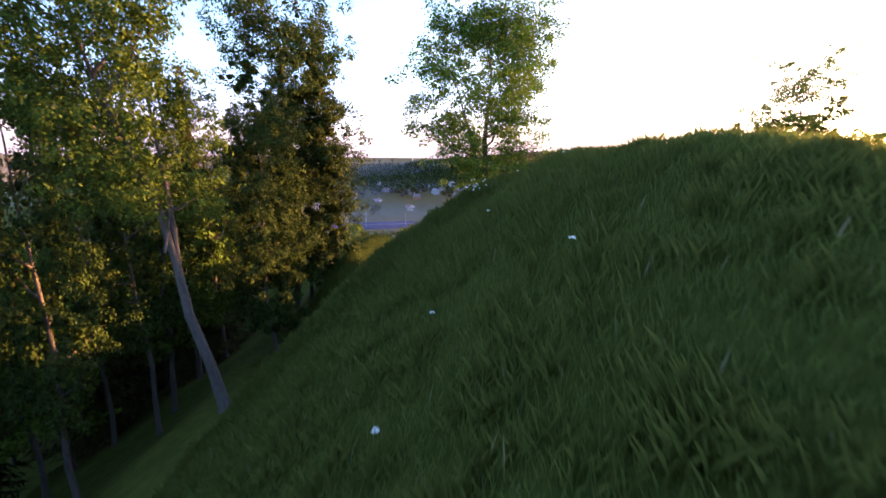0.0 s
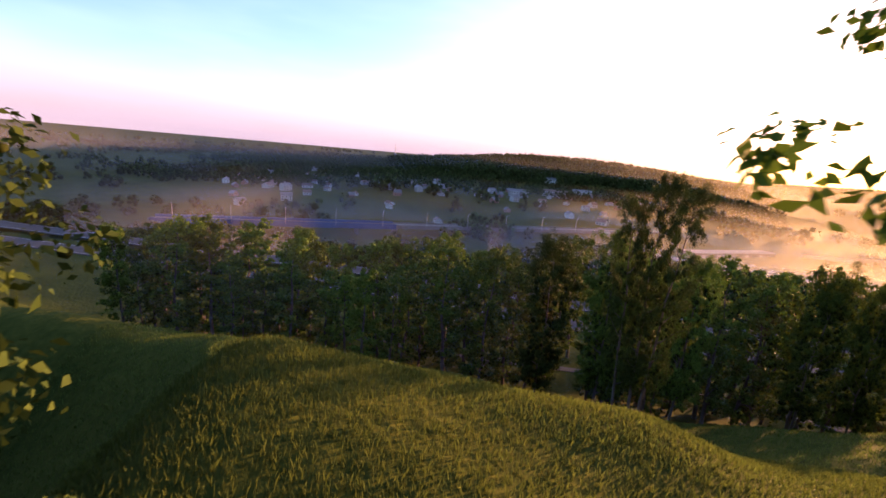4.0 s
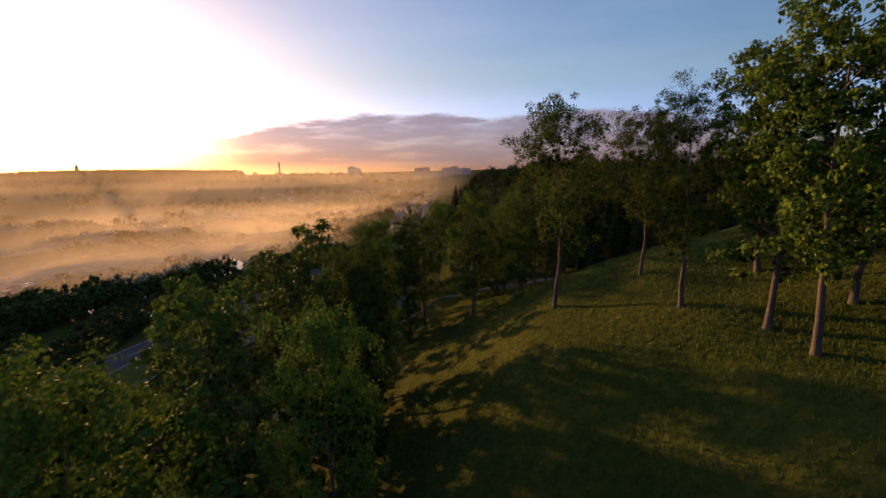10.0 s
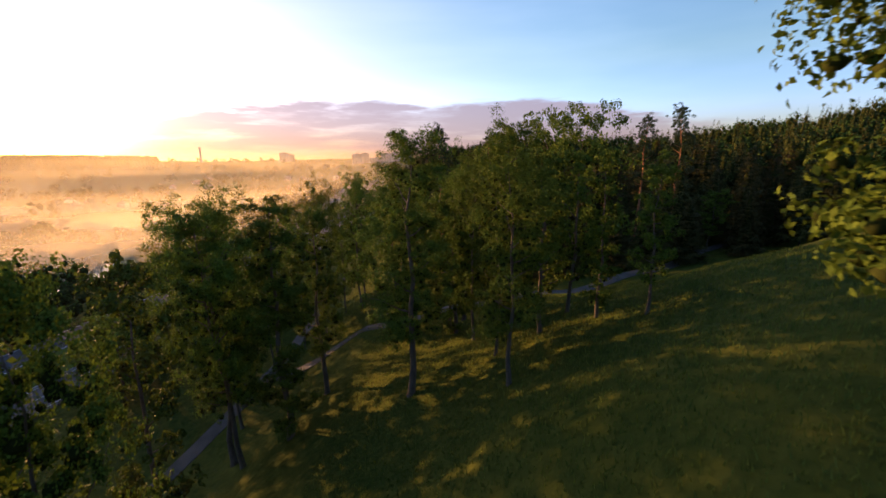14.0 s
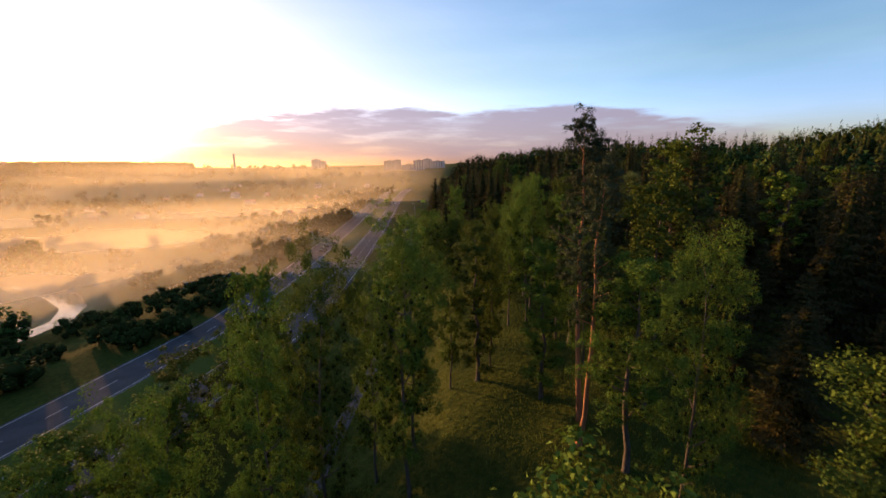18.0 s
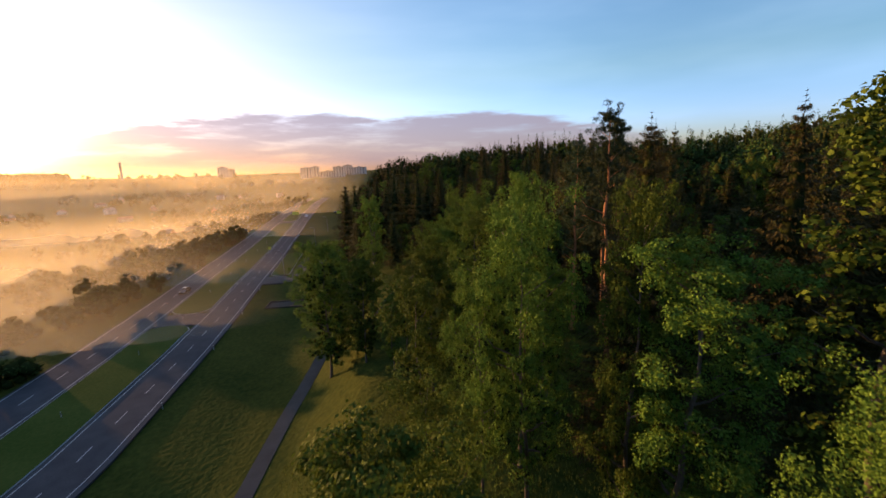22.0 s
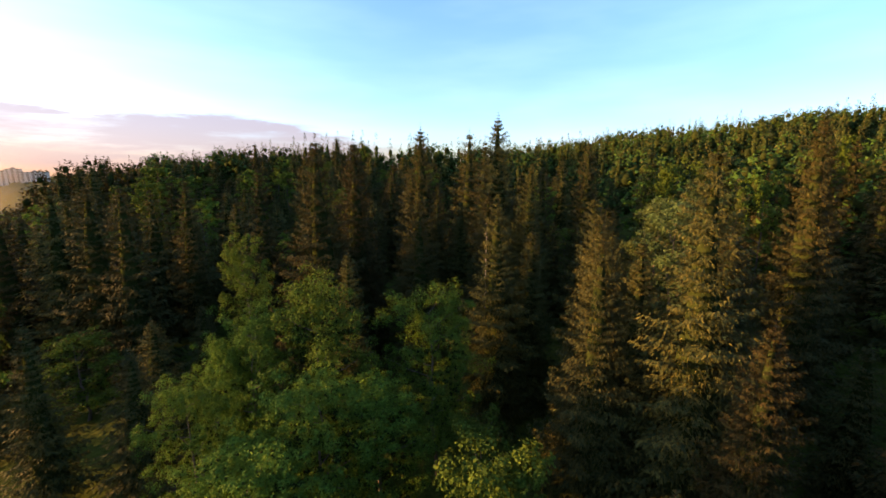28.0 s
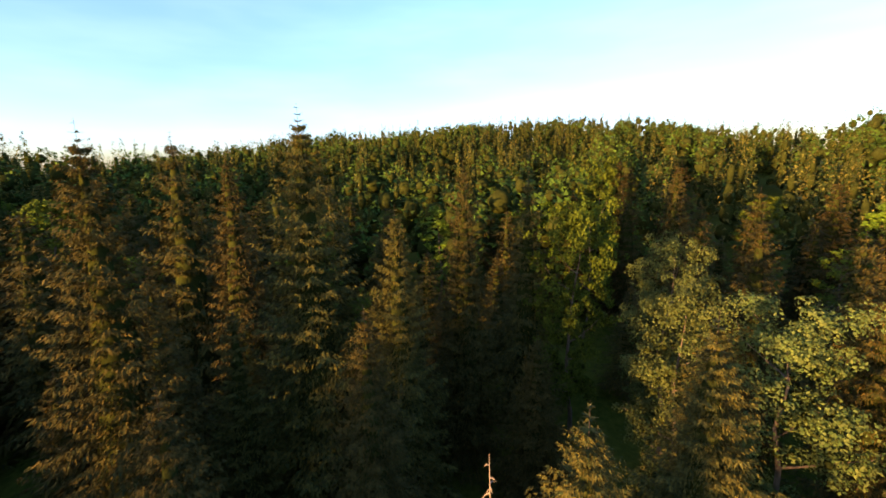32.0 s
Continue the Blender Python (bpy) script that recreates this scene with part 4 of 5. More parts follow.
grove(OAKS_FINE, [(-30.2, 43.2, 65)], 1.05, "broad airy tree behind the mound", G1)
grove(OAKS, [(-36.5, 43, 57.5)], 1.0, "small round-crowned tree behind the mound", G1)
for x, y, top, lean in ((-65.6, 36.0, 51.2, (0, 0)), (-64.9, 36.3, 50.6, (-1.5, 5.5)), (-66.6, 35.5, 49.2, (3, -5.5))):
    TAKEN.append((x, y))
    tree(CLOTHED, x, y, top, 0.5, None, "one of three close stems clothed in leaves", G1, lean)
grove(MAPLES, [(-92.6, 44.8, 41.4)], 0.66, "dark dense tree with a domed crown below the slope", G2)
grove(HEDGES, [(-101, 38.5, 37.2), (-106, 46.5, 34.8)], 0.9, "dark leafy tree in the belt by the road", G2)
grove(HEDGES, [(-83, 48, 43.8), (-71.2, 70.5, 42.8), (-75.4, 53.7, 42.5), (-71.2, 95.5, 40.9), (-76.4, 80.2, 40.5)], 0.8, "dense leafy tree on the lower slope", G2)
grove(HEDGES, [(-89, 55, 40), (-78, 92.8, 38), (-70.4, 81.4, 40), (-66, 88, 39.6), (-82.7, 70.2, 40.1), (-99.3, 73.2, 35.7), (-107.8, 57, 37),
             (-115, 67.6, 36), (-113.5, 43, 33.6), (-88.5, 93.6, 35.7), (-78, 101, 36), (-83, 78, 38), (-66.9, 110, 34.8)], 0.8, "dense leafy tree between slope and road", G2)
grove(SLIMS_MID, [(-97, 17.4, 34.5), (-103.7, 32.6, 36.7), (-123, 8, 30), (-88.2, 55.5, 38.7), (-92, 54.8, 34.2), (-83.4, 57.5, 37.9), (-118.7, -3, 31), (-115.8, 7.3, 34.7), (-109.6, 49.5, 32.6)], 1.0, SLIM_L, G2)
grove(HEDGES, [(-138, -11, 34), (-138, -1, 34), (-132, 8, 33), (-124, 24, 33.5), (-122, 35, 33.4), (-116, 45.5, 32.5), (-124, -21, 35), (-128, -14, 35), (-120, 16, 33), (-112, 27, 31), (-129, 30, 32), (-131, 44, 33)], 0.95, "dark leafy tree in the belt by the road", G2)
grove(SLIMS, [(-60.6, 115.2, 38), (-55.2, 110.8, 39), (-50.2, 116, 37), (-46.2, 100.8, 44.2), (-36.0, 110.4, 40.2), (-37, 95, 42), (-34.5, 91.5, 42), (-35, 87, 41)], 0.95, "tall slim tree on the meadow's edge", G1)
grove(OAKS, [(-43.8, 90.2, 44.7), (-37, 105, 43.5), (-59.8, 113, 40), (-26.8, 106.5, 47), (-40, 97, 42), (-31, 98, 46)], 0.72, "leafy tree rising beside the meadow", G1)
grove(SLIMS, [(-35.6, 101.6, 44.8), (-58.7, 130, 35), (-22.9, 157, 36.7), (-13.5, 140.4, 42.6), (-31.8, 115.6, 40.3), (-19.5, 148.7, 35.5), (-20.8, 135.7, 36.2), (5.4, 152.8, 47.6), (-8.1, 157.3, 38.8)], 1.05, SLIM_L, G3)
grove(OAKS, [(-43.4, 145.7, 39.6), (-36.4, 145.7, 40.6), (-33.7, 151.3, 40), (-59.4, 123.4, 34.4), (-9, 166, 40.7), (-53.6, 138.2, 33.3), (-47.9, 143.4, 34), (-20, 158.8, 35.6), (-22.2, 130, 39.8), (-26.3, 158, 32.4), (-47.9, 161.7, 33),
             (-37.8, 152, 34.4), (-10.8, 168.5, 36)], 0.58, "broad leafy tree by the lower path", G3)
grove(OAKS, [(1.8, 184.5, 40.2), (-1.2, 190.5, 36)], 0.62, "full green tree at the wood's edge", G3)
grove(BUSHES, [(-6.5, 183.4, 31.5), (-2.6, 187, 32.5)], 0.8, "bushy green tree at the wood's edge", G3)
grove(LOW_OAKS, [(-7.6, 207.2, 32.4), (-4.5, 201, 30.5)], 0.85, "dense leafy tree between path and wood", G3)
grove(SLIMS, [(-8.6, 159.6, 41)], 0.5, "slim leafy tree beside a dark gap", G3)
grove(SLIMS, [(15, 239, 35.6)], 1.0, "slender green tree before dark spruces", G3)
grove(SLIMS, [(-1.2, 177.8, 38.5), (5.1, 177.1, 37.3)], 0.72, "bright green slender tree at the wood's edge", G3)
grove(SLIMS, [(-4.8, 171.0, 41.2)], 0.52, "bright green slender tree at the wood's edge", G3)
grove(OAKS, [(-17.3, 165, 33.5), (-12.5, 149.7, 37), (20.7, 249.7, 35), (12.4, 172, 36), (0.2, 198, 29.7), (3.1, 190.2, 31.3), (-3.2, 195.2, 27.8),
             (0.5, 174.1, 33.5), (27.3, 264, 33.5)], 0.64, "bright green round-topped tree at the wood's edge", G3)
grove(LOW_OAKS, [(30.6, 222.2, 35.9)], 0.95, "big spreading bright green tree at the wood's edge", G3)
grove(OAKS, [(35.7, 215.6, 34.3), (28.4, 226.6, 33.6), (23, 226, 30.3)], 1.0, "round bright green tree among spruces", G3)
grove(LOW_OAKS, [(21.1, 218.6, 30.3), (24.9, 217.8, 31.5), (28.8, 216.5, 30.4)], 1.15, "dense bright green tree at the wood's edge", G3)
grove(BUSHES, [(18.6, 213.4, 26.6), (20.7, 212, 27.2), (23.6, 208.2, 31.2), (29.5, 210, 28.6)], 0.85, "young bushy tree with bright green leaves", G3)
grove(OAKS, [(-1.4, 224.3, 28.5), (6.5, 221.5, 28.8), (-4.4, 214.9, 30.4)], 1.15, "spreading green tree beside the roadside path", G3)
grove(OAKS, [(36.9, 236, 37.2), (28, 228, 31), (65.4, 198.4, 43.5), (79.3, 186.3, 42), (90, 176, 47)], 0.7, "bluish green leafy tree among spruces", G3)
grove(BUSHES, [(-38.8, 119.9, 34.9), (-36.2, 111.2, 37), (-2.5, 209, 27), (13.9, 195, 29), (10.9, 197.3, 29.6), (-102.5, 68, 24)], 1.0, "young bushy tree with bright green leaves", G3)
grove(BIRCH, [(48.6, 198.9, 39.6), (53, 200, 39.2), (58, 196, 41)], 1.0, "pale yellow-green birch crown among spruces", G3)
grove(PINES, [(-22, 140, 43.8), (-19.5, 142.6, 47.8)], 0.95, "tall Scots pine with bare orange trunk", G3)
grove(PINES, [(24.3, 133, 50), (31, 128, 52)], 1.0, "tall Scots pine with bare orange trunk", G3)
grove(PINES, [(16.2, 177.6, 48), (25, 184.4, 47.2), (21.5, 187, 44.5)], 0.9, "tall Scots pine with bare orange trunk", G3)
grove(SPRUCES, [(12.4, 171.2, 45.6), (29.2, 178, 46.4)], 0.75, "slim old spruce standing over the wood's edge", G3)
grove(SPRUCES, [(2.8, 148.8, 46), (4.3, 167, 45.4), (15.8, 161.4, 46.9), (40, 204.8, 39.8), (39, 197, 39.5), (33.3, 189, 38.2), (19, 193.8, 36.5), (29.7, 197, 36), (27, 190, 38), (44.6, 213.6, 40), (47.3, 205.7, 40.4), (54.7, 217.6, 40), (52.1, 233.8, 46.4), (83.3, 230.2, 49.9), (76.5, 225, 47.7),
                (44.5, 233.3, 46.1), (60.2, 228.8, 48.4), (64.2, 219.4, 49.8), (51, 224.6, 39.5)], 0.95, "old spruce with drooping boughs", G3)
grove(SPRUCES, [(34.3, 204.3, 39.2), (34.8, 199, 44)], 0.92, "big spruce with heavy sunlit boughs", G3)
grove(SPRUCES, [(30.2, 290.5, 37), (31.2, 285, 37.2), (33, 279, 37.4), (36.5, 266.6, 41), (37.3, 260.6, 41.2), (37.5, 254.7, 41.3), (33.5, 272.5, 39)], 1.1, "dark spruce at the wood's edge above the car park", G3)
grove(SPRUCES, [(62, 214.3, 43.8), (66.3, 208, 46.4), (69.3, 200.6, 45.3), (48.7, 204.2, 38.8), (47.3, 211, 37), (41.9, 204, 38), (58.6, 186.7, 41.9), (48.7, 190.3, 46.7), (37.1, 224.4, 35.8), (67, 213.8, 43.4), (64.5, 228.2, 40.7),
                (63, 224, 38.4), (80.4, 179, 46), (78, 173.8, 46.1), (88.5, 173.5, 47), (53, 250.4, 43.4), (49, 260, 41.6), (56, 245, 44), (39, 202, 38)], 0.85, "dense spruce with orange-brown sunlit boughs", G3)
dead = dead_tree("dead_spruce", 3, ground_z(46.5, 215.3) and 37.3 - ground_z(46.5, 215.3))
dead.matrix_basis = pose(46.5, 215.3, ground_z(46.5, 215.3) - 0.1)
tagged(dead, "bare grey dead spruce standing in the wood", "tree", G3)

# the mixed wood: spruces and a few leafy trees fill the slope above the road
rng = random.Random(9)
for x, y in [xy(230, 16), xy(232, 12), xy(262, 24)]:
    TAKEN.append((x, y))
for k in range(9000):
    p, q = rng.uniform(108, 330), rng.uniform(16, 125)
    x, y = xy(p, q)
    off = beside(x, y)
    if q < np.interp(p, (159, 160, 185, 200, 216, 223, 233, 257, 300, 330), (62, 31, 40, 47, 43, 38, 33, 24, 19, 16)) or off < 10:
        continue
    if not free(x, y, 6.5 if off < 45 else 5.6):
        continue
    z = ground_z(x, y)
    tall = rng.triangular(11, 23.5, 16.5)
    if off < 40:
        tall = rng.uniform(9, 15.5)
    if (q < 50 and p < 215 and rng.random() < 0.5) or rng.random() < 0.14:
        tree(BUSHES if tall < 13 else SLIMS_FINE if off < 15 else SLIMS if off < 30 else SLIMS_MID, x, y, z + tall * 0.9, 1.3, None, "leafy tree among spruces in the wood", G3, rng=rng)
    else:
        tree(SPRUCES_FINE if off < 16 else SPRUCES if off < 34 else SPRUCES_FAR, x, y, z + tall, rng.uniform(0.95, 1.25) * (1.2 if tall < 15 else 1.0), None, "dark green spruce in the mixed wood", G3, rng=rng)
for k in range(700):
    p, q = rng.uniform(-85, 48), rng.uniform(4.5, 25)
    x, y = xy(p, q)
    if abs((x + 67.9) * 0.802 + (y - 15.4) * 0.597) < 4.5:      # a gap in the belt
        continue
    if not free(x, y, 5.2):
        continue
    tree(HEDGES if rng.random() < 0.65 else SLIMS_MID, x, y, rng.uniform(22, 34.5), rng.uniform(0.85, 1.2), None, "dark leafy tree in the belt by the road", G2, rng=rng)
for k in range(160):
    p, q = rng.uniform(92, 143), rng.uniform(3.2, 9.5)
    x, y = xy(p, q + float(edge(p)))
    if not free(x, y, 3.4):
        continue
    tree(BUSHES, x, y, rng.uniform(16, 21), rng.uniform(0.9, 1.2), None, "dark bushy tree on the verge of the road", G2, rng=rng)
for k in range(400):
    s, r = rng.uniform(-30, 60), rng.uniform(-62, -25)
    x, y = -0.955 * s + 0.297 * r, 0.297 * s + 0.955 * r
    if free(x, y, 5.0) and len(TAKEN) < 2000:
        tree((OAKS_MID if beside(x, y) < 36 else OAKS_FAR) if rng.random() < 0.8 else SPRUCES_FAR, x, y, ground_z(x, y) + rng.uniform(17, 27), 0.9, None, "shaded leafy tree in the dim wood below the mound", G4, rng=rng)
finish()


def far_woods(name, n, chooser, bits, mat, seed, label, body=6):
    """Many small far trees in one mesh: each a loose cone or ball of leaf clumps."""
    rg = np.random.default_rng(seed)
    pos, tan, wid, knots, rads = [], [], [], [], []
    made = 0
    while made < n:
        x, y, tall, wide, cone = chooser(rg)
        if x is None:
            continue
        made += 1
        z = ground_z(x, y)
        u = rg.uniform(0, 1, bits) ** (1.25 if cone else 0.8)
        prof = (1 - u) ** 0.85 + 0.03 if cone else np.sqrt(np.clip(1 - (2 * u - 0.95) ** 2, 0.02, 1))
        a = rg.uniform(0, 6.283, bits)
        rr = 0.5 * wide * prof * rg.uniform(0.4, 1.0, bits)
        out = np.stack([np.cos(a), np.sin(a), 0 * a], 1)
        pos.append(np.array([x, y, z]) + out * rr[:, None] + np.array([0, 0, 1]) * (tall * (0.08 + 0.9 * u))[:, None])
        size = rg.uniform(0.6, 1.3, bits) * (0.1 + 0.6 * math.sqrt(tall * wide / bits)) * (0.45 + 0.55 * prof)
        t = unit(out * 0.8 + rg.normal(size=(bits, 3)) * 0.5 + np.array([0, 0, -0.6 if cone else 0.15])) * size[:, None]
        tan.append(t)
        wid.append(unit(np.cross(t, out * 0.6 + np.array([0, 0, 1]) + rg.normal(size=(bits, 3)) * 0.5)) * (size * (0.5 if cone else 0.75))[:, None])
        # solid knots, coloured dark as the shade inside each far crown
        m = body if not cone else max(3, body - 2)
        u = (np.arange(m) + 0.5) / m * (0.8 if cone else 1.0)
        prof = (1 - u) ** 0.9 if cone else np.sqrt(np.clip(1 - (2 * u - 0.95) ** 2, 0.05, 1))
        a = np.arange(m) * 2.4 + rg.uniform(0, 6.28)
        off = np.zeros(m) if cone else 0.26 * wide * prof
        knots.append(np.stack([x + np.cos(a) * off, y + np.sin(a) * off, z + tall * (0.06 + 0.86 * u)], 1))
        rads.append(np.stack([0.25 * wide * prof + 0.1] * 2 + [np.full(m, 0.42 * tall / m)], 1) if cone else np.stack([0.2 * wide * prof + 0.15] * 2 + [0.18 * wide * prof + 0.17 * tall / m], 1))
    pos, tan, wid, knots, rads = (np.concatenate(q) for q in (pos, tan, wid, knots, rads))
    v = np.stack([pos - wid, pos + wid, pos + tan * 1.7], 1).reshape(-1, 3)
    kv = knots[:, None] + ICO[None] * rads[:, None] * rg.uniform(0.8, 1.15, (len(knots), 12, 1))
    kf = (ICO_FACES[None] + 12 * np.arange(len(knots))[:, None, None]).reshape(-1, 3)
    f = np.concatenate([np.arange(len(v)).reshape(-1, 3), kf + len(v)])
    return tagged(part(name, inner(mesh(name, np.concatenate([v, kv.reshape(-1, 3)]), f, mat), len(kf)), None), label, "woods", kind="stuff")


def deep_wood(cone):
    def choose(rg):
        p, q = rg.uniform(20, 620), rg.uniform(60, 430)
        if (108 < p < 330 and q < 118) or (p < 110 and q < 150 + 0.3 * p) or (q < 100 and p < 108):
            return None, 0, 0, 0, 0
        x, y = xy(p, q)
        if (math.sin(x * 0.06 + 1.7 * math.sin(y * 0.043)) + 0.6 * rg.normal() > 0.35) == cone:
            return None, 0, 0, 0, 0
        tall = rg.uniform(15, 24) if cone else rg.uniform(15, 21)
        return x, y, tall, tall * (rg.uniform(0.27, 0.36) if cone else rg.uniform(0.42, 0.6)), cone
    return choose


def road_wood(rg):
    p, q = rg.uniform(330, 640), rg.uniform(9 + 25 * rg.random(), 120)
    x, y = xy(p, q)
    return x, y, rg.uniform(14, 21), rg.uniform(5, 7), rg.random() < 0.5


def valley(rg):
    p, q = rg.uniform(-260, 620), -28 - abs(rg.normal()) * 45
    x, y = xy(p, q + float(edge(p)))
    if river_gap(x, y) < (15 if 190 < y < 330 else 11) or (200 < y < 315 and -245 < x < -170) or (abs(x + 280) < 12 and y < 250):
        return None, 0, 0, 0, 0
    if q < -60 and rg.random() < 0.4:
        return None, 0, 0, 0, 0
    if 190 < y < 340 and river_gap(x, y) < 55:
        return x, y, rg.uniform(2.0, 3.6) * (1.0 if y > 258 else 1.6), rg.uniform(4, 7), False
    return x, y, rg.uniform(3.5, 9.0), rg.uniform(5, 9), False


def plain(rg):
    a, d = math.radians(rg.uniform(-45, 130)), rg.uniform(260, 1900) 
    x, y = -50 - math.sin(a) * d, 100 + math.cos(a) * d
    if math.sin(x * 0.017 + 2 * math.sin(y * 0.009)) + math.cos(y * 0.021 + x * 0.006) < 0.15 or river_gap(x, y) < 20 or (abs(x + 280) < 14 and y < 260) or (190 < y < 320 and -250 < x < -165) or pq(x, y)[1] > -45:
        return None, 0, 0, 0, 0
    return x, y, rg.uniform(6, 14), rg.uniform(8, 17), False


def ridge(rg):
    a = math.radians(rg.uniform(5, 118))
    d = rg.uniform(400, 1200) if a > 0.6 else rg.uniform(1150, 1700)
    x, y = -50 - math.sin(a) * d, 60 + math.cos(a) * d
    z = ground_z(x, y)
    if z < 6 + 4 * math.sin(x * 0.02) * math.sin(y * 0.017) or (z < 24 and rg.random() < 0.25):
        return None, 0, 0, 0, 0
    k = 0.6 if z < 24 else 1.0
    return x, y, rg.uniform(8, 16) * k, rg.uniform(9, 17) * k, False


for k in range(4):
    far_woods("spruce_forest", 370, deep_wood(True), 260, NEEDLE_FAR, 1 + 10 * k, "orange-brown lit spruce forest over the hill")
for k in range(3):
    far_woods("leafy_forest", 240, deep_wood(False), 280, LEAF_FAR, 6 + 10 * k, "green leafy stands within the spruce forest", 8)
far_woods("roadside_forest", 700, road_wood, 150, NEEDLE_FAR, 2, "spruce and leafy trees along the road")
def banks(rg):
    i = int(rg.choice((2, 3, 4, 4, 5, 8, 9, 10, 11)))
    t = rg.random()
    (ax, ay), (bx, by) = RIVER_BENDS[i], RIVER_BENDS[i + 1]
    g = rg.uniform(5.5, 12.0) * (1 if rg.random() < 0.5 else -1)
    ln = math.hypot(bx - ax, by - ay)
    x, y = ax + (bx - ax) * t - (by - ay) / ln * g, ay + (by - ay) * t + (bx - ax) / ln * g
    if math.hypot(x + 250, y - 132) < 19 or math.hypot(x + 114, y - 300) < 17 or river_gap(x, y) < 5.0:
        return None, 0, 0, 0, 0
    return x, y, rg.uniform(6, 11), rg.uniform(5, 8), False


far_woods("river_bushes", 1000, banks, 80, LEAF_FAR, 7, "dark willows and bushes lining the river", 4)
far_woods("valley_bushes", 900, valley, 200, LEAF_FAR, 3, "low green bushes and trees between road and river")
far_woods("plain_trees", 950, plain, 50, LEAF_FAR, 4, "scattered trees of the misty river plain", 4)
far_woods("ridge_trees", 9800, ridge, 18, LEAF_FAR, 5, "dark trees on the far ridge", 3)
# ---- meadow plants ----
def blades(name, n, place, tall, wide, mat, seed, label, bend=0.35):
    """Single blades of grass, each a bent tapering strip, in one mesh."""
    rg = np.random.default_rng(seed)
    x, y = place(rg, n)
    z = height(x, y) - 0.03
    h = tall * rg.uniform(0.45, 1.25, len(x))
    a, b = rg.uniform(0, 6.283, len(x)), rg.uniform(0, 6.283, len(x))
    w = wide * rg.uniform(0.6, 1.3, len(x))
    dx, dy = np.cos(a) * w, np.sin(a) * w
    lx, ly = np.cos(b) * h * bend * rg.uniform(0.2, 1.4, len(x)), np.sin(b) * h * bend * rg.uniform(0.2, 1.4, len(x))
    v = np.stack([np.stack([x - dx, y - dy, z], 1), np.stack([x + dx, y + dy, z], 1), np.stack([x + 0.6 * dx + 0.4 * lx, y + 0.6 * dy + 0.4 * ly, z + 0.6 * h], 1),
                  np.stack([x + lx, y + ly, z + h], 1)], 1).reshape(-1, 3)
    return tagged(part(name, mesh(name, v, np.arange(4 * len(x)).reshape(-1, 4), mat), None), label, "grass", kind="stuff")


def near_mound(rg, n):
    s, r = rg.uniform(-4, 36, n), rg.uniform(-11, 15, n)
    return -0.955 * s + 0.297 * r, 0.297 * s + 0.955 * r


def mound_clumps(rg, n):
    cx, cy = near_mound(rg, 1300)
    i = rg.integers(0, 1300, n)
    spread = rg.uniform(0.08, 0.3, 1300)[i]
    return cx[i] + rg.normal(size=n) * spread, cy[i] + rg.normal(size=n) * spread


def near_spur(rg, n):
    s, r = rg.uniform(30, 62, n), rg.uniform(-16, 22, n)
    return -0.955 * s + 0.297 * r, 0.297 * s + 0.955 * r


def slope(rg, n):
    return xy(rg.uniform(-45, 100, n), rg.uniform(34, 76, n))


def lower(rg, n):
    return xy(rg.uniform(95, 165, n), rg.uniform(24, 62, n))


SEED = leaf_material("pale seed heads", (0.1, 0.11, 0.05), (0.2, 0.185, 0.11), 0.3, 0.1)
blades("tall_grass", 250000, near_mound, 0.33, 0.0065, BLADE, 1, "tall uncut green grass on the mound")
blades("grass_tussocks", 130000, mound_clumps, 0.46, 0.0065, BLADE, 7, "thick tussocks of long grass and weeds on the mound", 0.55)
blades("seed_stalks", 1600, near_mound, 0.52, 0.005, SEED, 2, "pale seed stalks standing over the grass", 0.2)
blades("meadow_tufts", 110000, near_spur, 0.32, 0.018, BLADE_DIM, 3, "green grass tufts on the second mound")
blades("slope_tufts", 150000, slope, 0.3, 0.03, BLADE_SHORT, 4, "rough green grass of the slope")
blades("lower_tufts", 50000, lower, 0.32, 0.035, BLADE_SHORT, 5, "rough grass between the trees")


def flower(x, y, tall, seed):
    """A white umbel on a thin stalk."""
    rg = np.random.default_rng(seed)
    ob = new("wild_flower")
    z = ground_z(x, y)
    ob.matrix_basis = pose(x, y, z)
    part("stalk", mesh("stalk", *tube([(0, 0, 0), (0.03, 0.02, tall * 0.5), (0.02, 0.05, tall)], [0.012, 0.01, 0.007], 5), BLADE), None, ob)
    n = 70
    a, r = rg.uniform(0, 6.283, n), 0.065 * np.sqrt(rg.uniform(0, 1, n))
    c = np.stack([0.02 + np.cos(a) * r, 0.05 + np.sin(a) * r, tall + 0.05 - r * r * 3.5 + rg.uniform(-0.02, 0.02, n)], 1)
    part("umbel", mesh("umbel", *leaves(c, unit(rg.normal(size=(n, 3)) * 0.5 + np.array([0, 0, 1])), rg.uniform(0.008, 0.016, n), rg, 0.9), PETAL), None, ob, "white flower head")
    return tagged(ob, "white umbel flower in the tall grass", "flower", "white wild flowers")


rng = random.Random(21)
for k in range(26):
    s, r = (rng.gauss(25.8, 0.35), rng.gauss(1.35, 0.4)) if k < 16 else (rng.uniform(5, 30), rng.uniform(-2, 7))
    flower(-0.955 * s + 0.297 * r, 0.297 * s + 0.955 * r, rng.uniform(0.6, 1.0), k)
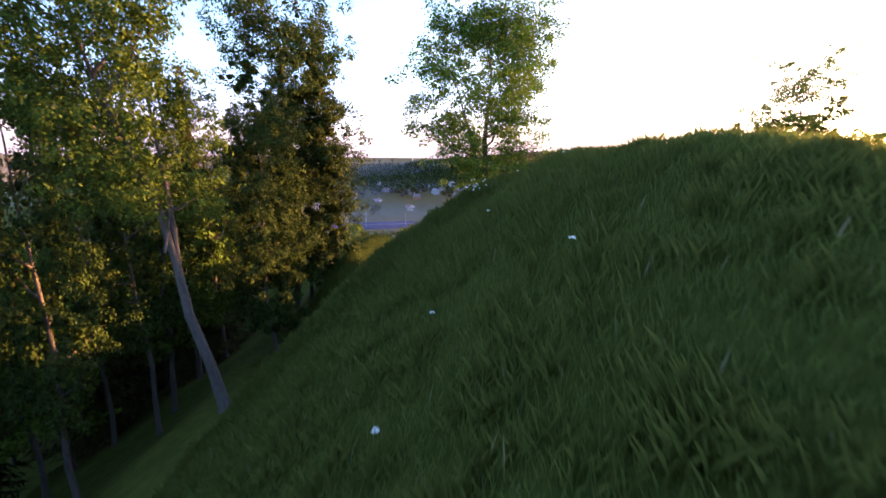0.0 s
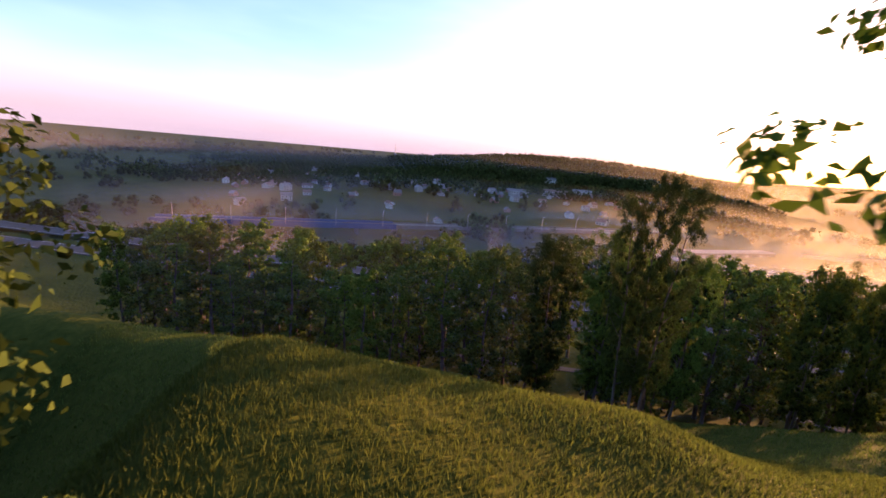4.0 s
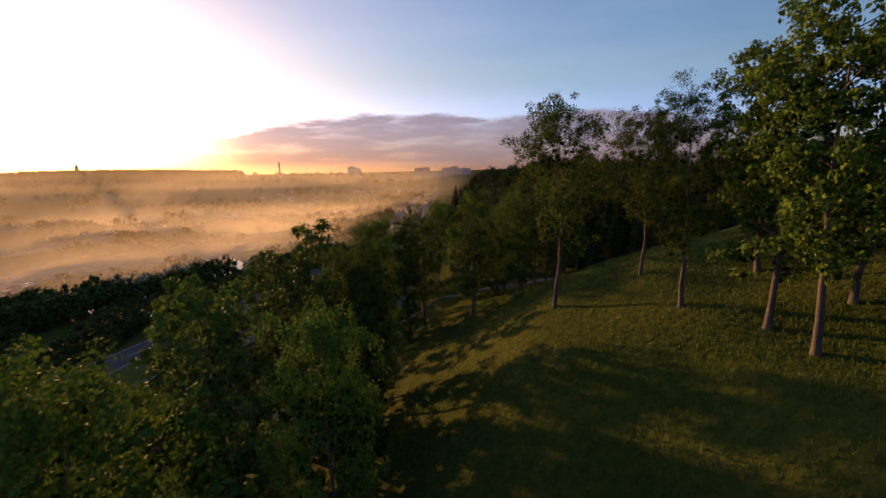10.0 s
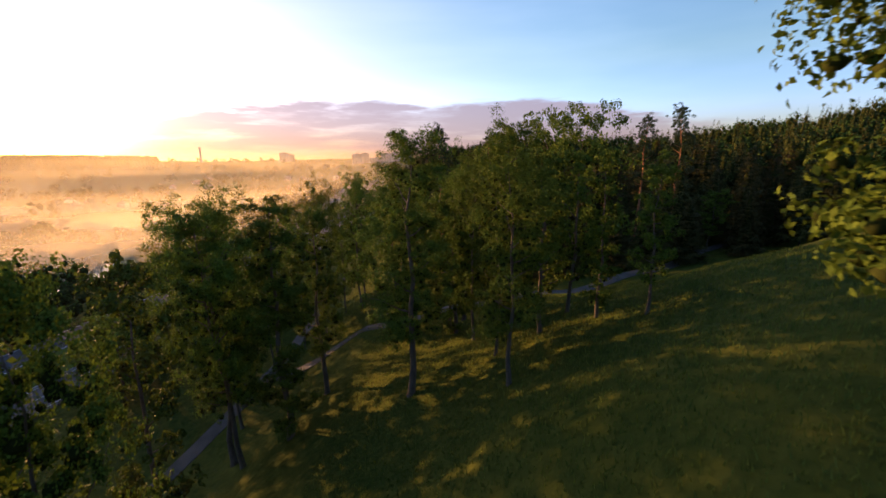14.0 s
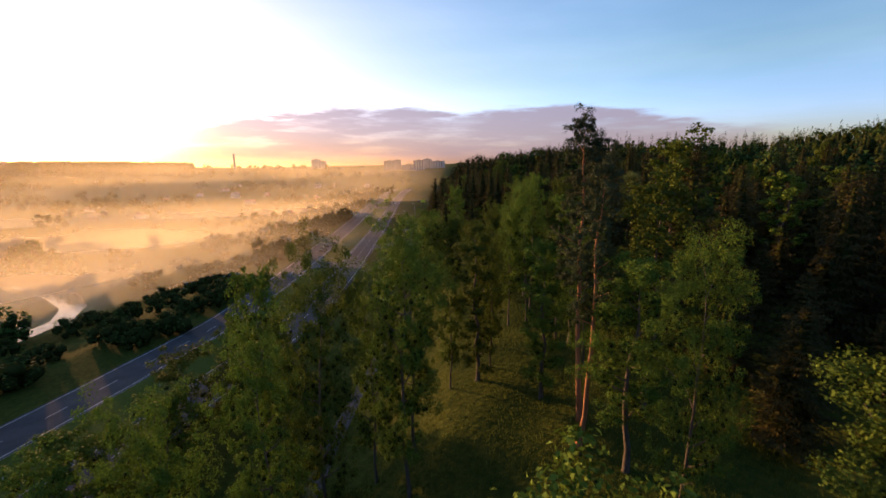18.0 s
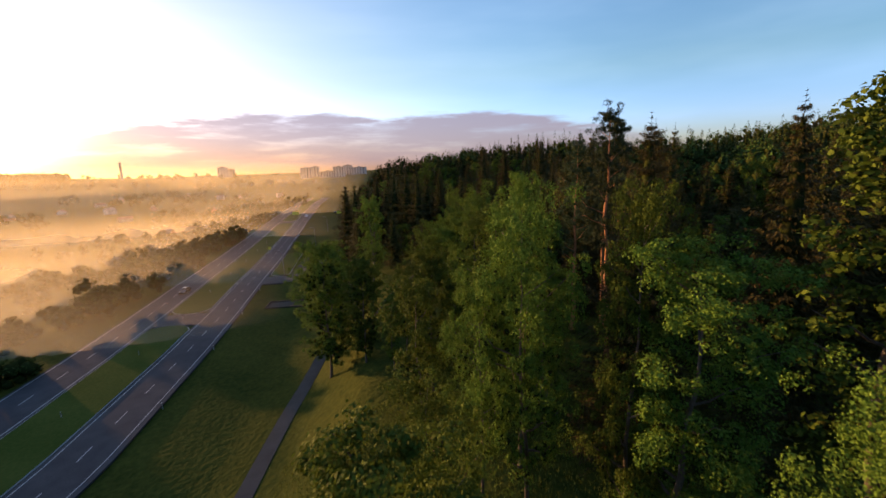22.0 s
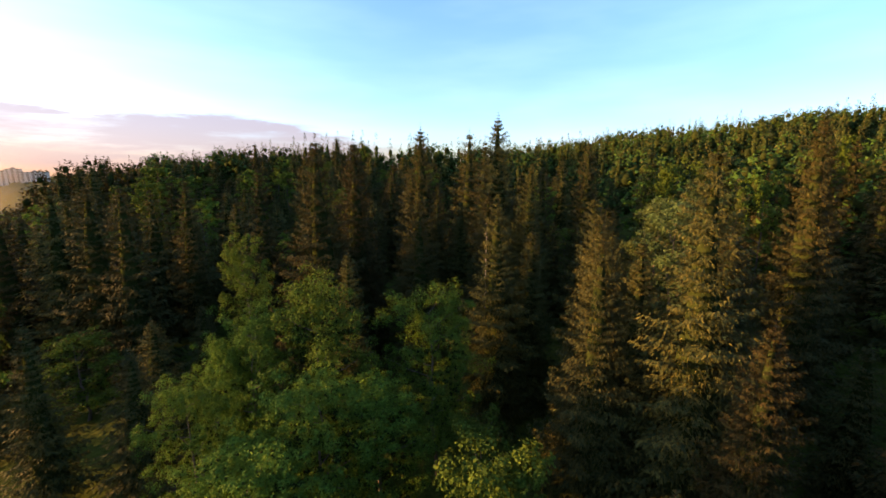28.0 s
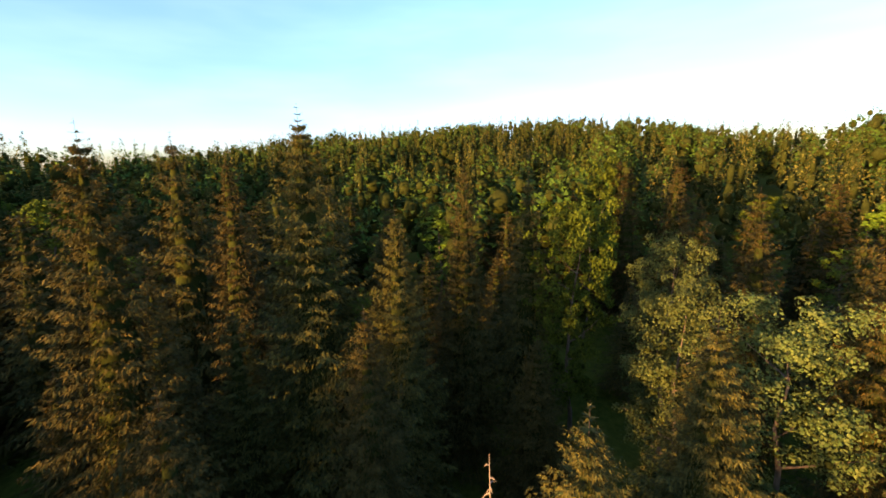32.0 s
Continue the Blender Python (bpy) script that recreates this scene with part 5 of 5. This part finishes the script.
# ---- buildings and things of the valley ----
def box(bm, x0, y0, z0, x1, y1, z1):
    vs = [bm.verts.new(c) for c in ((x0, y0, z0), (x1, y0, z0), (x1, y1, z0), (x0, y1, z0), (x0, y0, z1), (x1, y0, z1), (x1, y1, z1), (x0, y1, z1))]
    for f in ((0, 3, 2, 1), (4, 5, 6, 7), (0, 1, 5, 4), (1, 2, 6, 5), (2, 3, 7, 6), (3, 0, 4, 7)):
        bm.faces.new([vs[i] for i in f])
    return vs


def boxed(*sizes, bevel=0.0):
    bm = bmesh.new()
    for s in sizes:
        box(bm, *s)
    if bevel:
        bmesh.ops.bevel(bm, geom=bm.edges[:], offset=bevel, segments=2, affect="EDGES")
    return bm


def gable_roof(w, d, z, rise, over):
    bm = bmesh.new()
    a, b = w / 2 + over, d / 2 + over
    v = [bm.verts.new(c) for c in ((-a, -b, z - 0.1), (a, -b, z - 0.1), (a, b, z - 0.1), (-a, b, z - 0.1), (-a, 0, z + rise), (a, 0, z + rise),
                                   (-a, -b, z + 0.08), (a, -b, z + 0.08), (a, b, z + 0.08), (-a, b, z + 0.08), (-a, 0, z + rise + 0.18), (a, 0, z + rise + 0.18))]
    for f in ((6, 7, 11, 10), (8, 9, 10, 11), (0, 4, 5, 1), (2, 5, 4, 3), (0, 1, 7, 6), (2, 3, 9, 8), (0, 6, 10, 4), (3, 4, 10, 9), (1, 5, 11, 7), (2, 8, 11, 5)):
        bm.faces.new([v[i] for i in f])
    return bm


def house(w, d, storeys, wall_mat, roof_mat, rise, name="house", bays=3):
    """A small house: walls with gables, a pitched roof, a chimney, windows with frames."""
    ob = new(name)
    h = 2.8 * storeys + 0.5
    bm = boxed((-w / 2, -d / 2, -2.5, w / 2, d / 2, h))
    for x in (-w / 2, w / 2):
        s = 1 if x > 0 else -1
        v = [bm.verts.new(c) for c in ((x, -d / 2, h), (x, d / 2, h), (x, 0, h + rise * 0.96), (x - s * 0.3, -d / 2, h), (x - s * 0.3, d / 2, h), (x - s * 0.3, 0, h + rise * 0.96))]
        for f in ((0, 1, 2), (3, 5, 4), (0, 2, 5, 3), (1, 4, 5, 2)):
            bm.faces.new([v[i] for i in f])
    part("wall", bm, wall_mat, ob)
    roof = part("roof", gable_roof(w, d, h, rise, 0.5), roof_mat, ob)
    part("chimney", boxed((w * 0.2, -0.4, h + rise * 0.5, w * 0.2 + 0.8, 0.4, h + rise + 0.9)), BRICK_WALL, roof)
    for st in range(storeys):
        for k in range(bays):
            x = -w / 2 + w * (k + 0.5) / bays
            for y in (-d / 2 - 0.02, d / 2 + 0.02):
                zz = 0.9 + 2.8 * st
                part("window", boxed((x - 0.55, y - 0.05, zz, x + 0.55, y + 0.05, zz + 1.4)), GLASS_DARK, ob)
    return ob


PROTO_HOUSES = [house(10, 8, 1, PLASTER, ROOF, 3.2), house(12, 9, 2, PLASTER, ROOF_GREY, 3.0), house(9, 8, 1, BRICK_WALL, ROOF_GREY, 3.6), house(14, 9, 1, PLASTER, ROOF, 2.6)]
LONG_HOUSES = [house(24, 11, 2, PLASTER, ROOF_GREY, 2.4, "long_house", 8), house(30, 11, 2, PLASTER, ROOF, 2.2, "long_house", 10)]
HOUSE_L = ["small white plastered house with dark pitched roof", "two-storey pale house with grey roof", "red-brown house with grey roof", "low white house with a broad roof"]


def settle(src, x, y, turn, label, group, scale=1.0):
    ob = copy_thing(src, pose(x, y, ground_z(x, y), 0, 0, turn) @ Matrix.Scale(scale, 4))
    return tagged(ob, label, "house", group)


rng = random.Random(33)
spots = []
for k in range(1500):
    az, d = math.radians(rng.uniform(47, 100)), rng.gauss(415, 48)
    x, y = -59 - math.sin(az) * d, 12 + math.cos(az) * d
    z = ground_z(x, y)
    if not 1.5 < z < 17 or len(spots) >= 75 or any(math.hypot(x - a, y - b) < 19 for a, b in spots):
        continue
    spots.append((x, y))
    i = rng.randrange(4)
    settle(PROTO_HOUSES[i], x, y, rng.uniform(0, 180), HOUSE_L[i], "houses of the town on the hill", rng.uniform(0.5, 0.72))
for x, y, az, i in ((-414, 214, 60, 0), (-416, 257, 55, 1), (-421, 293, 51, 0), (-497, 302, 55, 0)):
    settle(LONG_HOUSES[i], x, y, az, "long white two-storey house on the hill", "long houses of the town", 0.8)
n = 0
for k in range(900):
    p, q = rng.uniform(330, 900), rng.uniform(-330, -75)
    x, y = xy(p, q)
    if river_gap(x, y) < 30 or n >= 18 or any(math.hypot(x - a, y - b) < 26 for a, b in spots):
        continue
    spots.append((x, y))
    n += 1
    i = rng.randrange(4)
    settle(PROTO_HOUSES[i], x, y, rng.uniform(0, 180), HOUSE_L[i], "houses of the river plain", 0.75)
for src in PROTO_HOUSES + LONG_HOUSES:
    for o in (*src.children_recursive, src):
        bpy.data.objects.remove(o)


def block(w, d, storeys):
    """A panel block of flats with rows of windows and a flat roof."""
    ob = new("apartment_block")
    h = 2.9 * storeys
    part("wall", boxed((-w / 2, -d / 2, -3, w / 2, d / 2, h)), PLASTER, ob)
    part("roof", boxed((-w / 2 - 0.4, -d / 2 - 0.4, h, w / 2 + 0.4, d / 2 + 0.4, h + 0.5), (-3, -2, h + 0.5, 3, 2, h + 3)), ROOF_GREY, ob)
    for st in range(storeys):
        for k in range(int(w / 7)):
            x = -w / 2 + 3.5 + 7 * k
            part("window", boxed((x - 1.6, -d / 2 - 0.06, 1 + 2.9 * st, x + 1.6, -d / 2 + 0.04, 2.5 + 2.9 * st)), GLASS_DARK, ob)
    return ob


for az, d, w, st in ((-16.9, 1150, 30, 9), (-18.0, 1180, 22, 9), (-19.6, 1150, 40, 5), (-21.0, 1120, 30, 9), (-22.2, 1160, 24, 9), (-23.6, 1130, 40, 6), (-7.3, 1350, 28, 9), (-8.2, 1380, 22, 7)):
    x, y = -12 - math.sin(math.radians(az)) * d, 172 + math.cos(math.radians(az)) * d
    ob = block(w, 14, st)
    ob.matrix_basis = pose(x, y, ground_z(x, y), 0, 0, az)
    tagged(ob, "pale block of flats on the far rise", "apartment block", "blocks of flats on the horizon")


def lathe(name, rings, mat, parent, sides=16, at=None, label=""):
    v, f = tube([(0, 0, z) for z, _ in rings], [r for _, r in rings], sides)
    return part(name, mesh(name, v, f, mat, True), None, parent, label, at)


def stack_at(x, y, z_top):
    """A tall factory chimney with bands and a rim."""
    ob = new("factory_chimney")
    z = ground_z(x, y)
    h = z_top - z
    ob.matrix_basis = pose(x, y, z - 0.5)
    lathe("shaft", [(0, 3.4), (h * 0.5, 2.8), (h, 2.3)], CONCRETE, ob)
    lathe("rim", [(h - 1.5, 2.3), (h - 1.5, 2.7), (h, 2.7), (h, 2.0)], ROOF, ob)
    lathe("band", [(h * 0.7, 2.62), (h * 0.7, 2.75), (h * 0.75, 2.7), (h * 0.75, 2.55)], BRICK_WALL, ob)
    return tagged(ob, "tall slim factory chimney on the plain", "chimney")


stack_at(-70, 1450, 47 + 1450 * 0.0165)
azm = math.radians(77.9)
mx0, my0 = -45 - math.sin(azm) * 800, 9 + math.cos(azm) * 800
mast = new("radio_mast")
zm = ground_z(mx0, my0)
mast.matrix_basis = pose(mx0, my0, zm - 0.5)
hm = 58.5 - zm
for k in range(3):
    a = k * 2.094
    part("leg", mesh("leg", *tube([(math.cos(a) * 1.3, math.sin(a) * 1.3, 0), (math.cos(a) * 0.4, math.sin(a) * 0.4, hm)], [0.22, 0.16], 5), STEEL), None, mast)
for k in range(12):
    z0, z1 = hm * k / 12, hm * (k + 1) / 12
    r0, r1 = 1.3 - 0.9 * k / 12, 1.3 - 0.9 * (k + 1) / 12
    a, b = k * 2.094, (k + 1) * 2.094
    part("brace", mesh("brace", *tube([(math.cos(a) * r0, math.sin(a) * r0, z0), (math.cos(b) * r1, math.sin(b) * r1, z1)], [0.09, 0.09], 4), STEEL), None, mast)
tagged(mast, "slim lattice radio mast on the wooded ridge", "mast")

azs = math.radians(19.3)
sx, sy = -71 - math.sin(azs) * 1450, 18 + math.cos(azs) * 1450
zs = ground_z(sx, sy)
church = new("church")
church.matrix_basis = pose(sx, sy, zs - 0.5)
top_z = 48 + 1450 * math.tan(radians(1.15)) - zs
part("nave", boxed((4, -6, 0, 26, 6, 9)), PLASTER, church)
part("roof", gable_roof(22, 12, 9, 6, 0.4), ROOF, church, at=pose(15, 0, 0))
part("tower", boxed((-4, -4, 0, 4, 4, top_z - 16)), PLASTER, church)
spire_v, spire_f = tube([(0, 0, top_z - 16), (0, 0, top_z)], [5.0, 0.1], 4)
part("spire", mesh("spire", spire_v, spire_f, ROOF), None, church)
tagged(church, "small white church with pointed dark spire", "church")

# railway or road bridge over the river, with a blue girder
bridge = new("road_bridge")
bridge.matrix_basis = pose(-281, 0, 0)
part("deck", boxed((-5, -60, 5.6, 5, 255, 6.8), bevel=0.1), STAINED, bridge)
for x in (-5.0, 5.0):
    part("blue_girder", boxed((x - 0.2, -60, 5.2, x + 0.2, 62, 8.2)), BLUE_STEEL, bridge, "blue steel side girder")
    part("parapet", boxed((x - 0.15, 62, 6.8, x + 0.15, 255, 7.7)), STAINED, bridge)
for y in (-50, -20, 10, 40, 62, 112, 152, 190, 225):
    part("pier", boxed((-4, y - 0.8, -4, -2.6, y + 0.8, 5.7), (2.6, y - 0.8, -4, 4, y + 0.8, 5.7), (-4.6, y - 1, 4.6, 4.6, y + 1, 5.65)), STAINED, bridge)
tagged(bridge, "long low concrete bridge with a blue girder", "bridge")
for y in range(-50, 250, 26):
    lamp = new("street_lamp")
    lamp.matrix_basis = pose(-275.8, y, 6.8)
    part("pole", mesh("pole", *tube([(0, 0, 0), (0, 0, 8), (0.3, 0, 8.8), (1.6, 0, 9)], [0.12, 0.09, 0.07, 0.06], 6), STEEL), None, lamp)
    part("head", boxed((1.4, -0.14, 8.9, 2.2, 0.14, 9.06), bevel=0.03), STEEL, lamp)
    tagged(lamp, "grey street lamp on the bridge", "street lamp", "lamps of the bridge")


def shed(x, y, w, d, h, turn, label):
    ob = new("depot_shed")
    ob.matrix_basis = pose(x, y, ground_z(x, y) - 0.3, 0, 0, turn)
    part("wall", boxed((-w / 2, -d / 2, 0, w / 2, d / 2, h)), STAINED, ob)
    part("roof", boxed((-w / 2 - 0.5, -d / 2 - 0.5, h, w / 2 + 0.5, d / 2 + 0.5, h + 0.45)), ROOF_GREY, ob)
    for k in range(int(d / 6)):
        yy = -d / 2 + 3 + 6 * k
        part("door" if k % 2 else "window", boxed((w / 2 - 0.02, yy - 1.5, 0.1 if k % 2 else 1.4, w / 2 + 0.06, yy + 1.5, h - 0.8)), GLASS_DARK if k % 2 == 0 else STEEL, ob)
    return tagged(ob, label, "shed", "sheds of the depot")


shed(-225, 262, 8, 70, 2.6, 0, "long low white depot shed with grey roof")
shed(-214, 207, 18, 8, 2.6, 15, "low white depot building with flat roof")
shed(-190, 204, 18, 8, 3, 30, "low white depot building with flat roof")
shed(-182, 228, 8, 26, 3, -12, "low white depot building with flat roof")
yard = part("depot_yard", boxed((-219, 213, 0.6, -176, 310, 1.9)), ASPHALT)
tagged(yard, "grey asphalt depot yard", "yard", kind="structure")


def car(mat):
    """A family car: body, cabin glass, lamps and four wheels with rims."""
    ob = new("parked_car")
    bm = bmesh.new()
    prof = [(-2.2, 0.35), (-2.25, 0.75), (-2.05, 0.95), (-1.2, 1.0), (1.1, 0.98), (2.05, 0.85), (2.2, 0.6), (2.15, 0.35)]
    ring = [[bm.verts.new((x, y, z)) for x, z in prof] for y in (-0.88, 0.88)]
    for i in range(len(prof)):
        j = (i + 1) % len(prof)
        bm.faces.new((ring[0][i], ring[0][j], ring[1][j], ring[1][i]))
    bm.faces.new(ring[0][::-1]), bm.faces.new(ring[1])
    bmesh.ops.bevel(bm, geom=bm.edges[:], offset=0.06, segments=2, affect="EDGES")
    part("body", bm, mat, ob)
    for name, z0, z1, m in (("cabin_glass", 0.97, 1.38, GLASS_DARK), ("roof", 1.38, 1.45, mat)):
        bm = bmesh.new()
        lo, hi = ((-1.75, 1.05), (-1.2, 0.35)) if name == "cabin_glass" else ((-1.25, 0.4), (-1.15, 0.3))
        w0, w1 = (0.8, 0.62) if name == "cabin_glass" else (0.64, 0.58)
        v = [bm.verts.new(c) for c in ((lo[0], -w0, z0), (lo[1], -w0, z0), (lo[1], w0, z0), (lo[0], w0, z0), (hi[0], -w1, z1), (hi[1], -w1, z1), (hi[1], w1, z1), (hi[0], w1, z1))]
        for f in ((0, 3, 2, 1), (4, 5, 6, 7), (0, 1, 5, 4), (1, 2, 6, 5), (2, 3, 7, 6), (3, 0, 4, 7)):
            bm.faces.new([v[i] for i in f])
        part(name, bm, m, ob)
    for x in (-1.35, 1.35):
        for y in (-0.8, 0.8):
            v, f = tube([(0, -0.11, 0), (0, -0.1, 0), (0, 0.1, 0), (0, 0.11, 0)], [0.24, 0.32, 0.32, 0.24], 14)
            wheel = part("wheel", mesh("wheel", v, f, RUBBER), None, ob, at=pose(x, y, 0.32))
            v, f = tube([(0, -0.115, 0), (0, 0.115, 0)], [0.19, 0.19], 10)
            bm = bmesh.new()
            bmesh.ops.create_cone(bm, cap_ends=True, segments=12, radius1=0.2, radius2=0.2, depth=0.235)
            bmesh.ops.rotate(bm, verts=bm.verts, matrix=Matrix.Rotation(radians(90), 3, "X"))
            part("rim", bm, STEEL, wheel)
    for y in (-0.62, 0.62):
        part("headlight", boxed((2.08, y - 0.18, 0.66, 2.2, y + 0.18, 0.8), bevel=0.02), PAINT, ob)
        part("tail_light", boxed((-2.26, y - 0.18, 0.68, -2.14, y + 0.18, 0.82), bevel=0.02), BRICK_WALL, ob)
    return ob


CARS = [car(CAR_GREY), car(CAR_WHITE), car(CAR_DARK)]
ROAD_TURN = math.degrees(math.atan2(0.889, 0.458))
for p, q, i, a, label in ((275, 14.2, 0, 150, "grey car parked in the small car park"), (248, -22.5, 2, 180, "dark car on the far carriageway"), (440, -22.0, 1, 180, "white car far down the road"), (358, -50, 1, 30, "white car parked beside the road"),
                          (352, -52, 0, 30, "grey car parked beside the road"), (455, -3, 2, 0, "dark car far down the road")):
    x, y = xy(p, q)
    zz = ROAD_Z + 0.02 if q > -30 else ground_z(x, y)
    tagged(copy_thing(CARS[i], pose(x, y, zz, 0, 0, ROAD_TURN + a)), label, "car", "cars along the road")
rng = random.Random(4)
for k in range(22):
    x, y = -205 + 5.5 * (k % 6) + rng.uniform(-0.6, 0.6), 222 + 17 * (k // 6)
    tagged(copy_thing(CARS[rng.randrange(3)], pose(x, y, 1.9, 0, 0, 90 + rng.uniform(-4, 4))), "car parked in the depot yard", "car", "cars in the depot yard")
for src in CARS:
    for o in (*src.children_recursive, src):
        bpy.data.objects.remove(o)


def board(p, q, w, h, mat, label):
    ob = new("road_sign")
    x, y = xy(p, q)
    ob.matrix_basis = pose(x, y, ROAD_Z, 0, 0, ROAD_TURN - 90)
    for k in (-0.35, 0.35):
        part("post", mesh("post", *tube([(k * w, 0, -0.3), (k * w, 0, 2.0 + h)], [0.05, 0.05], 8), STEEL), None, ob)
    part("panel", boxed((-w / 2, -0.09, 2.0, w / 2, -0.05, 2.0 + h), bevel=0.01), mat, ob, "plain coloured sign face")
    return tagged(ob, label, "road sign", "signs beside the road")


board(438, -29, 4.5, 2.2, SIGN_YELLOW, "large yellow road sign on two posts")
board(433, 2.5, 3.5, 2.0, SIGN_YELLOW, "large yellow road sign on two posts")
board(300, -12, 1.2, 1.2, SIGN_YELLOW, "small yellow road sign on the median")
for p, q in ((262, 2.2), (318, 3.5), (360, 3.5)):
    lamp = new("lamp_post")
    lamp.matrix_basis = pose(*xy(p, q), ROAD_Z - 0.2, 0, 0, ROAD_TURN + 90)
    part("pole", mesh("pole", *tube([(0, 0, 0), (0, 0, 7.2), (0.3, 0, 8.0), (1.5, 0, 8.3)], [0.1, 0.08, 0.06, 0.05], 7), STEEL), None, lamp)
    part("head", boxed((1.3, -0.13, 8.2, 2.0, 0.13, 8.36), bevel=0.03), STEEL, lamp)
    tagged(lamp, "thin grey lamp post at the road's edge", "street lamp", "lamp posts of the road")
for k in range(14):
    for q in (1.3, -12.3):
        post = new("marker_post")
        post.matrix_basis = pose(*xy(99 + 21 * k, q + float(edge(99 + 21 * k))), ROAD_Z - 0.2, 0, 0, ROAD_TURN)
        part("post", boxed((-0.06, -0.05, 0, 0.06, 0.05, 1.15), bevel=0.02), PAINT, post)
        part("band", boxed((-0.064, -0.054, 0.8, 0.064, 0.054, 0.95)), RUBBER, post)
        tagged(post, "white roadside marker post with dark band", "marker post", "marker posts")

# a sunk rectangle of dark soil with a low concrete rim on the verge
pit = new("old_foundation")
pit.matrix_basis = pose(*xy(231, 11), ground_z(*xy(231, 11)), 0, 0, ROAD_TURN - 90)
part("rim", boxed((-6.2, -2.8, -0.3, 6.2, -2.4, 0.35), (-6.2, 2.4, -0.3, 6.2, 2.8, 0.35), (-6.2, -2.4, -0.3, -5.8, 2.4, 0.35), (5.8, -2.4, -0.3, 6.2, 2.4, 0.35)), SOIL, pit)
part("floor", boxed((-5.8, -2.4, -0.3, 5.8, 2.4, 0.1)), SOIL, pit)
part("turf", boxed((0.5, -1.8, -0.2, 5.0, 1.8, 0.18), bevel=0.05), LAWN, pit, "patch of green turf")
tagged(pit, "dark rectangular old foundation on the grass verge", "foundation")
